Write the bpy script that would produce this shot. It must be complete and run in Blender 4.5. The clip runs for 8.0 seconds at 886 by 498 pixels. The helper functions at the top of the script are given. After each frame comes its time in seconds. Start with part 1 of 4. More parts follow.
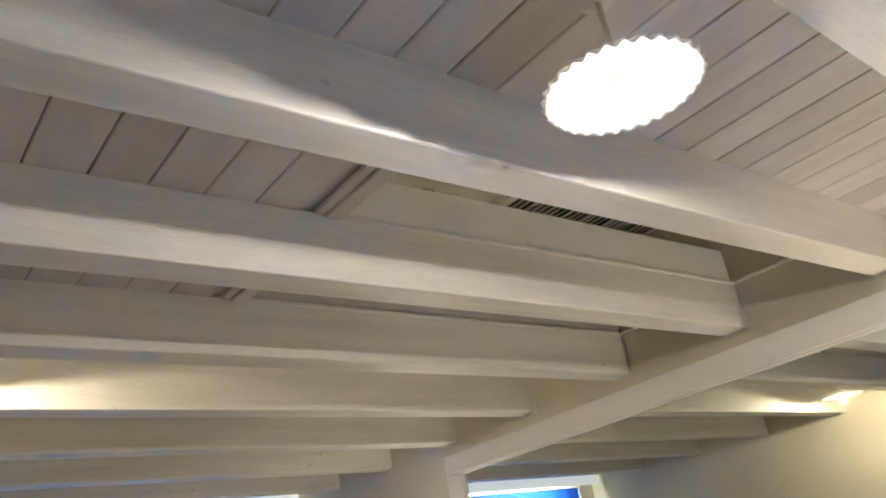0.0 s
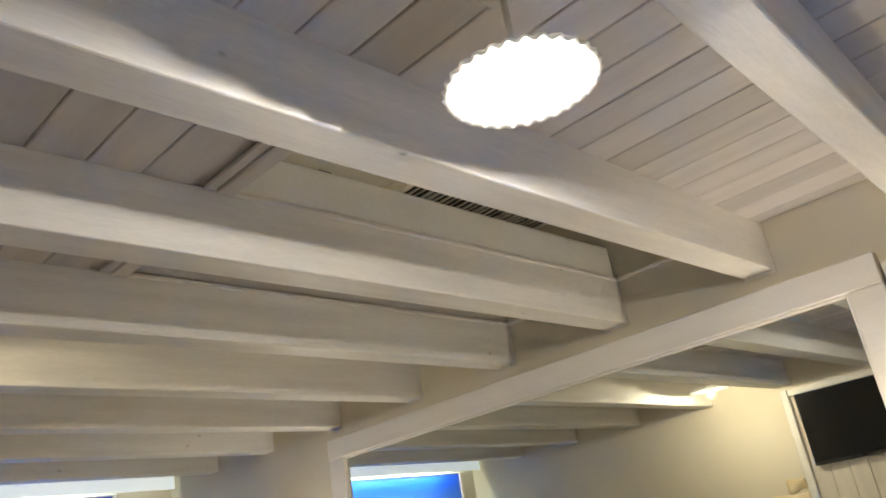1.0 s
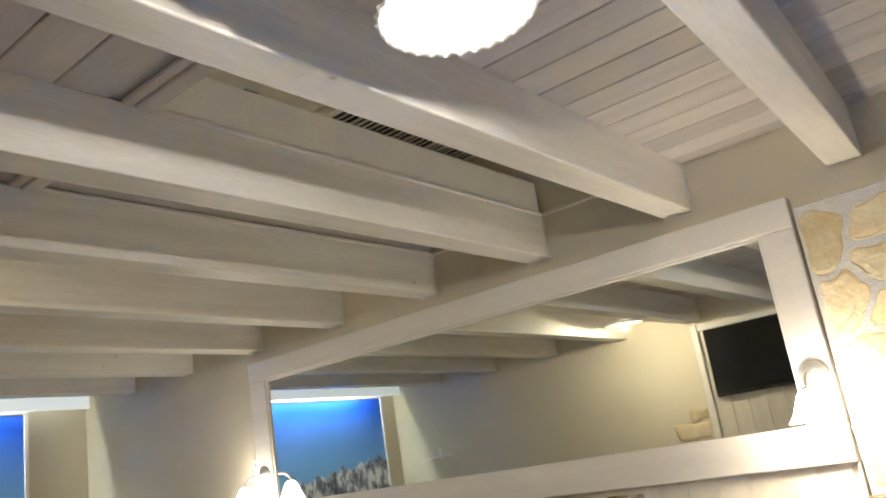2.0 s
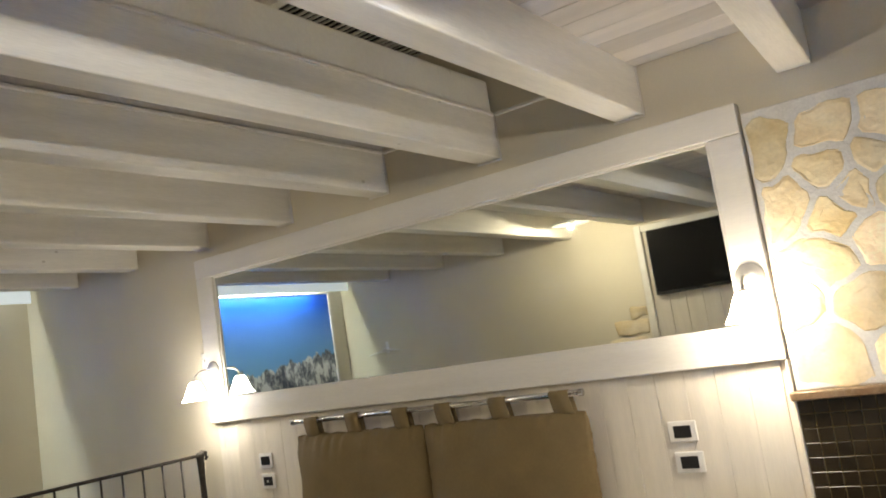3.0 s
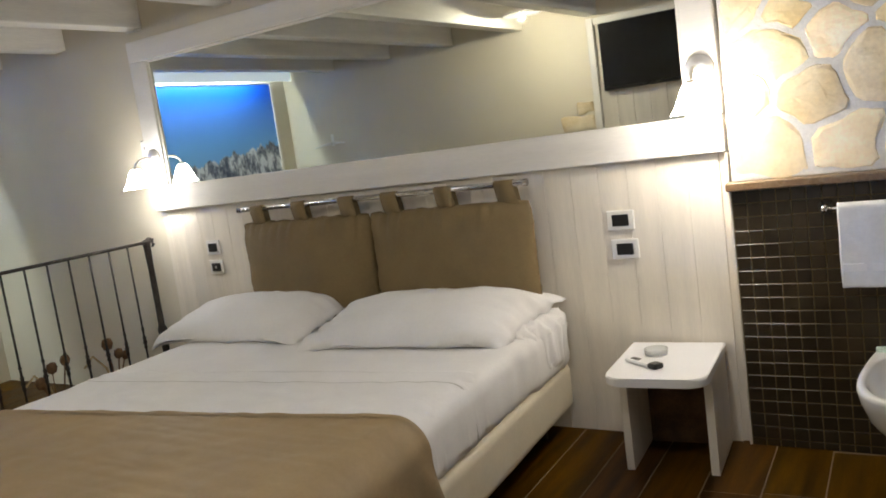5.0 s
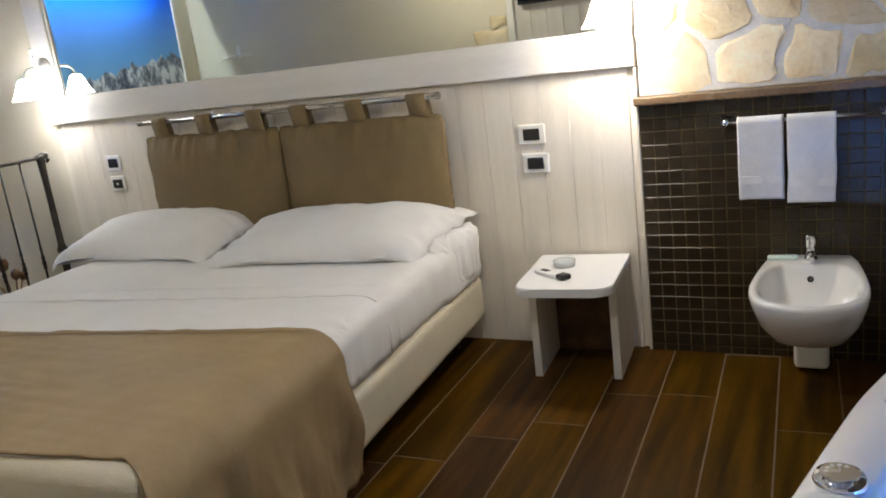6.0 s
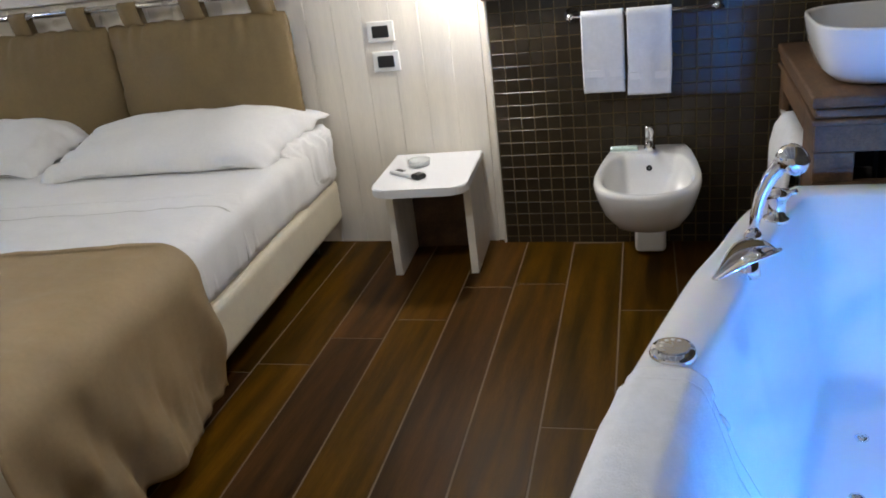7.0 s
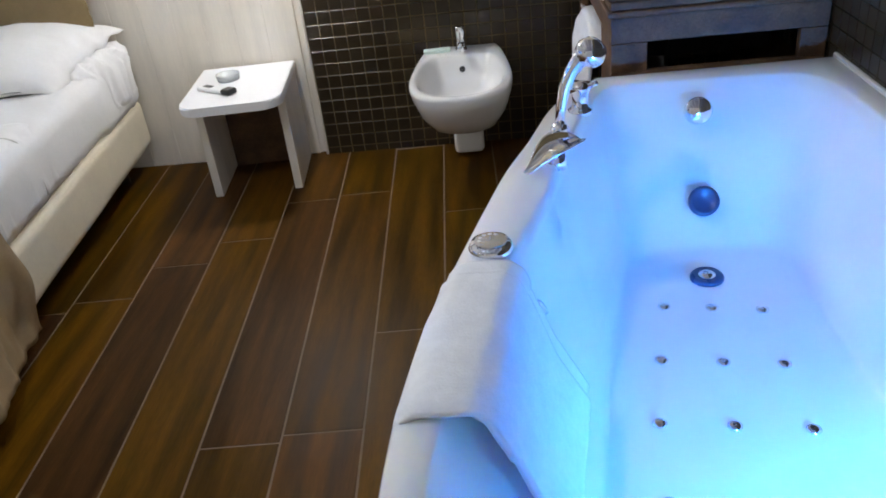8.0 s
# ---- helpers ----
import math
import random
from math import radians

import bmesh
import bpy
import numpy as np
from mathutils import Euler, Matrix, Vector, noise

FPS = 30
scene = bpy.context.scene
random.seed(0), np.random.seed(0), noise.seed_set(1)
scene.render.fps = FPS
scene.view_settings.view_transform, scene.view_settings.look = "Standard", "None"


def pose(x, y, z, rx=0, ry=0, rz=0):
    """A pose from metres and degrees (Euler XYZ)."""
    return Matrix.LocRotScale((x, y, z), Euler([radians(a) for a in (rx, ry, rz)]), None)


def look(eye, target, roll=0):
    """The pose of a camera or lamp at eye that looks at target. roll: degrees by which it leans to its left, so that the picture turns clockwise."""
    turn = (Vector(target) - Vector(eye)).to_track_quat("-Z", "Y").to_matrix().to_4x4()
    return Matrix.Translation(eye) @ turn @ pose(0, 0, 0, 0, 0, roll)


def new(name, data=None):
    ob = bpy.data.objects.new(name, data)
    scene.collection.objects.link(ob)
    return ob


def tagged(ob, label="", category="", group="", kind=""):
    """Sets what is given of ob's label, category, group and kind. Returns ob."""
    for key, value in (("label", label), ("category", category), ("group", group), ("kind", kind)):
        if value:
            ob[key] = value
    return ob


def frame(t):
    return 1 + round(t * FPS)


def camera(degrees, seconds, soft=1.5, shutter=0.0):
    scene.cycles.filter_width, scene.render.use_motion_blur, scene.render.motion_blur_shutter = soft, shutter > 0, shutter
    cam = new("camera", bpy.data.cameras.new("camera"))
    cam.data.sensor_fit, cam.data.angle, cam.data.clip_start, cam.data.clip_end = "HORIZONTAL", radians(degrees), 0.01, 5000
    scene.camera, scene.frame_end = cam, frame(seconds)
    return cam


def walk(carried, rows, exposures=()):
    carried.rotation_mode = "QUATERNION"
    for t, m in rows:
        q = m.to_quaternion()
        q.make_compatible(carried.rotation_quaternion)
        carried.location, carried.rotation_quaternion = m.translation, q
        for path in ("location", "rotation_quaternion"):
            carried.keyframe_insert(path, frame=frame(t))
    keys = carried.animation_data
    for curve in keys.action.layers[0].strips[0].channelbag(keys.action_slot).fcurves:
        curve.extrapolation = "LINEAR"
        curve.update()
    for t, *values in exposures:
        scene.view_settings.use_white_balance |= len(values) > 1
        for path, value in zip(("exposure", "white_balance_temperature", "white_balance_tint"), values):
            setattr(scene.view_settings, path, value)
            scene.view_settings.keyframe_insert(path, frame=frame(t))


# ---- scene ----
cam = camera(57.9, 8.0, soft=1.8)

PATH = [
    (0, (0.707, -3.053, 1.302), (-0.69, -1.859, 2.092), -9.8),
    (0.5, (0.711, -3.05, 1.301), (-0.601, -1.748, 2.065), -9.7),
    (1, (0.708, -3.05, 1.303), (-0.533, -1.654, 2.019), -9.8),
    (1.5, (0.707, -3.044, 1.302), (-0.485, -1.567, 1.931), -9.5),
    (3, (0.699, -3.044, 1.33), (-0.426, -1.409, 1.579), -8.7),
    (3.5, (0.688, -3.046, 1.324), (-0.43, -1.39, 1.406), -8.2),
    (4, (0.692, -3.034, 1.317), (-0.425, -1.377, 1.243), -7.8),
    (5.5, (0.681, -3.038, 1.285), (-0.339, -1.357, 0.919), -7.2),
    (6, (0.685, -3.037, 1.278), (-0.205, -1.314, 0.787), -7.2),
    (6.5, (0.695, -3.034, 1.276), (-0.047, -1.286, 0.649), -7.1),
    (7, (0.693, -3.03, 1.283), (0.129, -1.271, 0.516), -7.1),
    (7.5, (0.709, -3.016, 1.256), (0.327, -1.263, 0.372), -7.1),
    (8, (0.717, -3.025, 1.273), (0.552, -1.305, 0.265), -6.8),
]
walk(cam, [(t, look(eye, target, roll)) for t, eye, target, roll in PATH],
     exposures=[(0.0, 0.22, 6750, 9), (1.5, 0.17, 6750, 9), (3.0, 0.10, 6650, 8), (4.0, 0.08, 6400, 8),
                (5.5, 0.14, 5900, 10), (6.5, 0.25, 5700, 10), (7.0, 0.32, 5480, 10), (8.0, 0.52, 5250, 10)])

# ---- world and light values ----
world = bpy.data.worlds.new("night")
scene.world = world
world.use_nodes = True
world.node_tree.nodes["Background"].inputs[0].default_value = (0.012, 0.014, 0.02, 1)
world.node_tree.nodes["Background"].inputs[1].default_value = 0.3
BULB = 3000.0       # ceiling lamp bulb over the bed
BULB_FAR = 3500.0   # warmer bulb by the far wall
SCONCE = 76.0       # opal glass wall lamps
STRIP = 135.0        # lamp behind the picture's pelmet
TUB_LED = 960.0      # blue light in the bath

WARM = (1.0, 0.87, 0.69)
COOL = (1.0, 0.94, 0.87)


# ---- materials ----
def material(name, color, rough=0.5, metal=0.0, var=0.12, scale=8.0, stretch=(1, 1, 1), bump=0.1, bump_scale=None,
             fine=80.0, second=None, knots=0.0, island=False, random_ob=0.0, coat=0.0, rough_var=0.1, tones=(0.497, 0.505, 1.06, 1.18)):
    m = bpy.data.materials.new(name)
    m.use_nodes = True
    nt = m.node_tree
    n, l = nt.nodes, nt.links
    b = n["Principled BSDF"]
    b.inputs["Roughness"].default_value = rough
    b.inputs["Metallic"].default_value = metal
    b.inputs["Coat Weight"].default_value = coat
    geo = n.new("ShaderNodeNewGeometry")
    mp = n.new("ShaderNodeMapping")
    mp.inputs["Scale"].default_value = stretch
    l.new(geo.outputs["Position"], mp.inputs["Vector"])
    big = n.new("ShaderNodeTexNoise")
    big.inputs["Scale"].default_value = scale
    big.inputs["Detail"].default_value = 5
    l.new(mp.outputs[0], big.inputs["Vector"])
    small = n.new("ShaderNodeTexNoise")
    small.inputs["Scale"].default_value = fine
    small.inputs["Detail"].default_value = 4
    l.new(mp.outputs[0], small.inputs["Vector"])
    dark = tuple(c * (1 - var) for c in color) if second is None else second
    light = tuple(min(1, c * (1 + var)) for c in color)
    mix = n.new("ShaderNodeMix")
    mix.data_type = "RGBA"
    ramp = n.new("ShaderNodeMapRange")
    ramp.inputs[1].default_value, ramp.inputs[2].default_value = 0.3, 0.7
    l.new(big.outputs[0], ramp.inputs[0])
    l.new(ramp.outputs[0], mix.inputs[0])
    mix.inputs[6].default_value = (*dark, 1)
    mix.inputs[7].default_value = (*light, 1)
    hue = n.new("ShaderNodeHueSaturation")
    val = n.new("ShaderNodeMapRange")
    val.inputs[1].default_value, val.inputs[2].default_value = 0.25, 0.75
    val.inputs[3].default_value, val.inputs[4].default_value = 1 - var * 0.6, 1 + var * 0.6
    l.new(small.outputs[0], val.inputs[0])
    out = val.outputs[0]
    if random_ob or island:
        if island:
            src = geo.outputs["Random Per Island"]
        else:
            info = n.new("ShaderNodeObjectInfo")
            src = info.outputs["Random"]
        rr = n.new("ShaderNodeMapRange")
        rr.inputs[3].default_value, rr.inputs[4].default_value = 1 - (random_ob or 0.15), 1 + (random_ob or 0.15)
        l.new(src, rr.inputs[0])
        mul = n.new("ShaderNodeMath")
        mul.operation = "MULTIPLY"
        l.new(out, mul.inputs[0])
        l.new(rr.outputs[0], mul.inputs[1])
        out = mul.outputs[0]
    l.new(out, hue.inputs["Value"])
    l.new(mix.outputs[2], hue.inputs["Color"])
    if random_ob > 0.2:
        fr = n.new("ShaderNodeMath")
        fr.operation = "MULTIPLY"
        fr.inputs[1].default_value = 7.31
        l.new(src, fr.inputs[0])
        fr2 = n.new("ShaderNodeMath")
        fr2.operation = "FRACT"
        l.new(fr.outputs[0], fr2.inputs[0])
        for socket, lo, hi in (("Hue", tones[0], tones[1]), ("Saturation", tones[2], tones[3])):
            hm = n.new("ShaderNodeMapRange")
            hm.inputs[3].default_value, hm.inputs[4].default_value = lo, hi
            l.new(fr2.outputs[0], hm.inputs[0])
            l.new(hm.outputs[0], hue.inputs[socket])
    colour = hue.outputs[0]
    if knots:
        vm = n.new("ShaderNodeMapping")
        vm.inputs["Scale"].default_value = tuple(0.6 + 0.4 * min(1.6, max(0.5, k)) for k in stretch)
        l.new(geo.outputs["Position"], vm.inputs["Vector"])
        vo = n.new("ShaderNodeTexVoronoi")
        vo.inputs["Scale"].default_value = knots
        l.new(vm.outputs[0], vo.inputs["Vector"])
        kr = n.new("ShaderNodeMapRange")
        kr.inputs[1].default_value, kr.inputs[2].default_value = 0.022, 0.055
        kr.inputs[3].default_value, kr.inputs[4].default_value = 0.5, 0.0
        l.new(vo.outputs["Distance"], kr.inputs[0])
        km = n.new("ShaderNodeMix")
        km.data_type = "RGBA"
        l.new(kr.outputs[0], km.inputs[0])
        l.new(colour, km.inputs[6])
        km.inputs[7].default_value = (color[0] * 0.35, color[1] * 0.30, color[2] * 0.24, 1)
        colour = km.outputs[2]
    l.new(colour, b.inputs["Base Color"])
    if rough_var:
        rv = n.new("ShaderNodeMapRange")
        rv.inputs[3].default_value, rv.inputs[4].default_value = max(0.02, rough - rough_var), min(1, rough + rough_var)
        l.new(big.outputs[0], rv.inputs[0])
        l.new(rv.outputs[0], b.inputs["Roughness"])
    if bump:
        bp = n.new("ShaderNodeBump")
        bp.inputs["Strength"].default_value = bump
        bp.inputs["Distance"].default_value = 0.004
        if bump_scale:
            t2 = n.new("ShaderNodeTexNoise")
            t2.inputs["Scale"].default_value = bump_scale
            t2.inputs["Detail"].default_value = 6
            l.new(mp.outputs[0], t2.inputs["Vector"])
            l.new(t2.outputs[0], bp.inputs["Height"])
        else:
            l.new(small.outputs[0], bp.inputs["Height"])
        l.new(bp.outputs[0], b.inputs["Normal"])
    return m


def glow(name, color, strength):
    m = bpy.data.materials.new(name)
    m.use_nodes = True
    b = m.node_tree.nodes["Principled BSDF"]
    b.inputs["Base Color"].default_value = (0.9, 0.9, 0.9, 1)
    b.inputs["Roughness"].default_value = 0.3
    b.inputs["Emission Color"].default_value = (*color, 1)
    b.inputs["Emission Strength"].default_value = strength
    return m


M_PLASTER = material("plaster", (0.70, 0.64, 0.515), 0.85, var=0.05, scale=1.6, bump=0.18, bump_scale=60, fine=160)
M_BEAM = material("painted_beam", (0.85, 0.825, 0.765), 0.42, var=0.09, scale=2.5, stretch=(6, 0.5, 6), bump=0.3, fine=45, knots=4.6, rough_var=0.12)
M_CEIL = material("painted_ceiling_board", (0.60, 0.565, 0.54), 0.5, var=0.08, scale=3.0, stretch=(0.5, 5, 5), bump=0.2, fine=40, knots=3.0, island=True)
M_LINING = material("white_gloss_lining", (0.92, 0.90, 0.83), 0.3, var=0.05, scale=3, bump=0.05)
M_BOARD = material("limewashed_board", (0.78, 0.72, 0.62), 0.5, var=0.07, scale=2.5, stretch=(7, 7, 0.5), bump=0.2, fine=40, knots=3.0, random_ob=0.04)
M_FRAME = material("white_painted_frame", (0.82, 0.79, 0.74), 0.45, var=0.05, scale=3, stretch=(0.6, 4, 4), bump=0.15, fine=50)
M_MORTAR = material("grey_mortar", (0.70, 0.68, 0.645), 0.95, var=0.12, scale=9, bump=0.6, bump_scale=70, fine=120)
M_STONE = material("ochre_stone", (0.83, 0.75, 0.58), 0.85, var=0.12, scale=6, second=(0.75, 0.60, 0.36), bump=1.0, bump_scale=30, fine=70, random_ob=0.21)
M_LEDGE = material("brown_marble", (0.13, 0.080, 0.042), 0.3, var=0.35, scale=22, second=(0.21, 0.145, 0.085), bump=0.1)
M_TILE = material("brown_glazed_mosaic", (0.030, 0.0205, 0.009), 0.32, var=0.3, scale=6, bump=0.12, bump_scale=14, fine=30, random_ob=0.16, rough_var=0.06)
M_TILE_REST = material("brown_glazed_mosaic_joined", (0.030, 0.0205, 0.009), 0.32, var=0.3, scale=6, bump=0.12, bump_scale=14, fine=30, island=True, random_ob=0.16, rough_var=0.06)
M_GROUT = material("brown_grout", (0.165, 0.124, 0.055), 0.9, var=0.2, scale=12, bump=0.3)
M_PLANK = material("wood_look_floor_tile", (0.080, 0.0375, 0.0075), 0.42, var=0.3, scale=2.2, stretch=(9, 0.7, 4), second=(0.029, 0.0138, 0.003), bump=0.2, fine=34, random_ob=0.24, rough_var=0.1, tones=(0.490, 0.512, 0.98, 1.20))
M_PLANK.node_tree.nodes["Principled BSDF"].inputs["Specular IOR Level"].default_value = 0.08
M_FGROUT = material("pale_floor_grout", (0.165, 0.115, 0.072), 0.9, var=0.15, scale=10, bump=0.2)
M_SHEET = material("white_cotton", (0.88, 0.87, 0.86), 0.8, var=0.03, scale=5, bump=0.15, bump_scale=240)
M_THREAD = material("sheet_stitching", (0.55, 0.53, 0.50), 0.9, var=0.1, scale=30, bump=0.2)
M_THROW = material("taupe_throw", (0.35, 0.25, 0.128), 0.62, var=0.08, scale=5, bump=0.2, bump_scale=300)
M_CUSH = material("taupe_cushion_cloth", (0.20, 0.142, 0.062), 0.75, var=0.08, scale=6, bump=0.25, bump_scale=260)
M_BASE = material("cream_upholstery", (0.72, 0.65, 0.50), 0.7, var=0.05, scale=6, bump=0.25, bump_scale=200)
M_STEEL = material("brushed_steel", (0.55, 0.53, 0.50), 0.25, metal=1.0, var=0.05, bump=0.03)
M_CHROME = material("chrome", (0.85, 0.86, 0.88), 0.05, metal=1.0, var=0.02, bump=0.0, rough_var=0.0)
M_NICKEL = material("satin_nickel", (0.88, 0.86, 0.83), 0.55, metal=1.0, var=0.06, bump=0.05)
M_IRON = material("wrought_iron", (0.055, 0.048, 0.042), 0.5, metal=0.7, var=0.3, scale=20, bump=0.3, bump_scale=90)
M_WHITEP = material("white_laminate", (0.82, 0.82, 0.83), 0.32, var=0.02, scale=4, bump=0.02)
M_PLATE = material("white_plastic", (0.80, 0.78, 0.74), 0.35, var=0.02, bump=0.0)
M_BLACK = material("black_plastic", (0.012, 0.012, 0.013), 0.3, var=0.1, bump=0.02)
M_SCREEN = material("dark_screen", (0.006, 0.006, 0.007), 0.18, var=0.05, bump=0.0, rough_var=0.0)
M_CERAMIC = material("white_ceramic", (0.82, 0.81, 0.79), 0.09, var=0.02, scale=3, bump=0.0, rough_var=0.03, coat=0.3)
M_ACRYL = material("white_acrylic", (0.82, 0.83, 0.86), 0.07, var=0.02, scale=3, bump=0.0, rough_var=0.02, coat=0.5)
ab = M_ACRYL.node_tree.nodes["Principled BSDF"]
ab.inputs["Subsurface Weight"].default_value = 0.35
ab.inputs["Subsurface Radius"].default_value = (0.10, 0.15, 0.34)
ab.inputs["Subsurface Scale"].default_value = 1.0
M_TOWEL = material("white_terry_towel", (0.82, 0.82, 0.82), 0.95, var=0.04, scale=20, bump=0.4, bump_scale=260)
M_OLDWOOD = material("dark_aged_wood", (0.13, 0.070, 0.030), 0.65, var=0.35, scale=3, stretch=(4, 1, 5), second=(0.06, 0.032, 0.014), bump=0.45, fine=30)
# near-black colour that paints the shade inside the washstand's openings
M_RECESS_SHADE = material("painted_recess_shade", (0.012, 0.009, 0.007), 0.8, var=0.2, bump=0.1)
M_PORC = material("white_porcelain_plate", (0.86, 0.85, 0.82), 0.5, var=0.02, bump=0.0)
pp = M_PORC.node_tree.nodes["Principled BSDF"].inputs
pp["Transmission Weight"].default_value = 0.35
pp["Specular IOR Level"].default_value = 0.4
M_SEED = material("brown_dried_pod", (0.16, 0.085, 0.035), 0.75, var=0.35, scale=30, bump=0.5, bump_scale=80)
M_STRAW = material("pale_straw", (0.50, 0.38, 0.20), 0.8, var=0.2, scale=30, bump=0.4)
M_SOAP = material("pale_green_paper", (0.62, 0.74, 0.68), 0.6, var=0.05, bump=0.05)
M_INLET = material("dark_blue_grey_plastic", (0.045, 0.07, 0.16), 0.3, var=0.05, bump=0.0)
M_SLAT = material("grey_blind_slat", (0.42, 0.42, 0.37), 0.6, var=0.1, bump=0.1)
M_NIGHT = material("night_glass", (0.01, 0.011, 0.012), 0.1, var=0.05, bump=0.0)
M_BULB = glow("lit_bulb", COOL, BULB)
M_BULB_FAR = glow("lit_warm_bulb", (1.0, 0.89, 0.66), BULB_FAR)
M_OPAL = glow("lit_opal_glass", WARM, SCONCE)
M_OPAL_COOL = glow("lit_white_glass", (1.0, 0.92, 0.80), SCONCE * 0.62)
M_STRIP = glow("lit_strip", (0.90, 1.0, 0.93), STRIP)
M_LED = glow("blue_led", (0.085, 0.355, 1.0), TUB_LED)
# weak own glow in place of strip light shining through the pelmet board
M_DIFF = glow("lit_opal_diffuser", (0.85, 0.97, 1.0), 0.5)

M_MIRROR = bpy.data.materials.new("mirror_glass")
M_MIRROR.use_nodes = True
mb = M_MIRROR.node_tree.nodes["Principled BSDF"]
mb.inputs["Base Color"].default_value = (0.80, 0.82, 0.78, 1)
mb.inputs["Metallic"].default_value = 1.0
mb.inputs["Roughness"].default_value = 0.015

M_GLASS = bpy.data.materials.new("clear_glass")
M_GLASS.use_nodes = True
mg = M_GLASS.node_tree.nodes["Principled BSDF"]
mg.inputs["Base Color"].default_value = (0.93, 0.95, 0.94, 1)
mg.inputs["Transmission Weight"].default_value = 0.55
mg.inputs["Roughness"].default_value = 0.25


def mountain_print():
    """A printed landscape: blue sky above pale rock peaks with snow."""
    m = bpy.data.materials.new("mountain_print")
    m.use_nodes = True
    nt = m.node_tree
    n, l = nt.nodes, nt.links
    b = n["Principled BSDF"]
    b.inputs["Roughness"].default_value = 0.35
    geo = n.new("ShaderNodeNewGeometry")
    sep = n.new("ShaderNodeSeparateXYZ")
    l.new(geo.outputs["Position"], sep.inputs[0])

    def maths(op, a, c=None, clamp=False):
        k = n.new("ShaderNodeMath")
        k.operation, k.use_clamp = op, clamp
        for i, v in enumerate((a, c)):
            if v is None:
                continue
            if isinstance(v, (int, float)):
                k.inputs[i].default_value = v
            else:
                l.new(v, k.inputs[i])
        return k.outputs[0]

    ridge = n.new("ShaderNodeTexNoise")
    ridge.noise_dimensions = "1D"
    ridge.inputs["Scale"].default_value = 2.4
    ridge.inputs["Detail"].default_value = 7
    ridge.inputs["Roughness"].default_value = 0.66
    l.new(sep.outputs[1], ridge.inputs["W"])
    slope = maths("MULTIPLY", maths("ADD", sep.outputs[1], 1.8), -0.13)
    top = maths("ADD", maths("ADD", maths("MULTIPLY", ridge.outputs[0], 0.50), 1.085), slope)
    inside = maths("MULTIPLY", maths("SUBTRACT", top, sep.outputs[2]), 90.0, True)
    rock = n.new("ShaderNodeTexNoise")
    rock.inputs["Scale"].default_value = 9
    rock.inputs["Detail"].default_value = 8
    rock.inputs["Roughness"].default_value = 0.7
    mp = n.new("ShaderNodeMapping")
    mp.inputs["Scale"].default_value = (1, 1.6, 0.8)
    mp.inputs["Rotation"].default_value = (0.5, 0, 0)
    l.new(geo.outputs["Position"], mp.inputs[0])
    l.new(mp.outputs[0], rock.inputs["Vector"])
    cr = n.new("ShaderNodeValToRGB")
    cr.color_ramp.elements[0].position, cr.color_ramp.elements[0].color = 0.38, (0.08, 0.10, 0.16, 1)
    cr.color_ramp.elements[1].position, cr.color_ramp.elements[1].color = 0.56, (0.90, 0.94, 1.0, 1)
    e = cr.color_ramp.elements.new(0.48)
    e.color = (0.30, 0.33, 0.40, 1)
    l.new(rock.outputs[0], cr.inputs[0])
    # printed sky; its dark top and pale bottom also offset the strip's falloff
    sky = n.new("ShaderNodeValToRGB")
    sky.color_ramp.elements[0].color = (0.30, 0.66, 1.0, 1)
    sky.color_ramp.elements[1].color = (0.010, 0.105, 0.74, 1)
    l.new(maths("MULTIPLY", maths("SUBTRACT", sep.outputs[2], 1.2), 1.25, True), sky.inputs[0])
    mix = n.new("ShaderNodeMix")
    mix.data_type = "RGBA"
    l.new(inside, mix.inputs[0])
    l.new(sky.outputs[0], mix.inputs[6])
    l.new(cr.outputs[0], mix.inputs[7])
    l.new(mix.outputs[2], b.inputs["Base Color"])
    return m


M_PRINT = mountain_print()


# ---- mesh helpers ----
def part(name, bm, mat, parent=None, label="", smooth=False, auto=True):
    me = bpy.data.meshes.new(name)
    bmesh.ops.recalc_face_normals(bm, faces=bm.faces[:])
    bm.to_mesh(me)
    bm.free()
    me.materials.append(mat)
    if smooth:
        for p in me.polygons:
            p.use_smooth = True
    ob = new(name, me)
    if parent is not None:
        ob.parent = parent
    if label:
        ob["label"] = label
    return ob


def box(x0, x1, y0, y1, z0, z1, bevel=0.0, seg=2, bm=None):
    bm = bm or bmesh.new()
    r = bmesh.ops.create_cube(bm, size=1.0, matrix=Matrix.Translation(((x0 + x1) / 2, (y0 + y1) / 2, (z0 + z1) / 2))
                              @ Matrix.Diagonal((x1 - x0, y1 - y0, z1 - z0, 1)))
    if bevel:
        es = list({e for v in r["verts"] for e in v.link_edges})
        bmesh.ops.bevel(bm, geom=es, offset=bevel, segments=seg, affect="EDGES", profile=0.5)
    return bm


def lathe(profile, seg=24, m=None, bm=None, wave=0.0, waves=0):
    bm = bm or bmesh.new()
    rings = []
    for r, z in profile:
        ring = []
        for k in range(seg):
            a = 2 * math.pi * k / seg
            rr = r * (1 + (wave * math.cos(waves * a) if waves else 0))
            v = Vector((rr * math.cos(a), rr * math.sin(a), z))
            ring.append(bm.verts.new(m @ v if m else v))
        rings.append(ring)
    for a, b in zip(rings, rings[1:]):
        for k in range(seg):
            bm.faces.new((a[k], a[(k + 1) % seg], b[(k + 1) % seg], b[k]))
    for ring in (rings[0], rings[-1]):
        if (ring[0].co - ring[seg // 2].co).length > 1e-5:
            bm.faces.new(ring)
    return bm


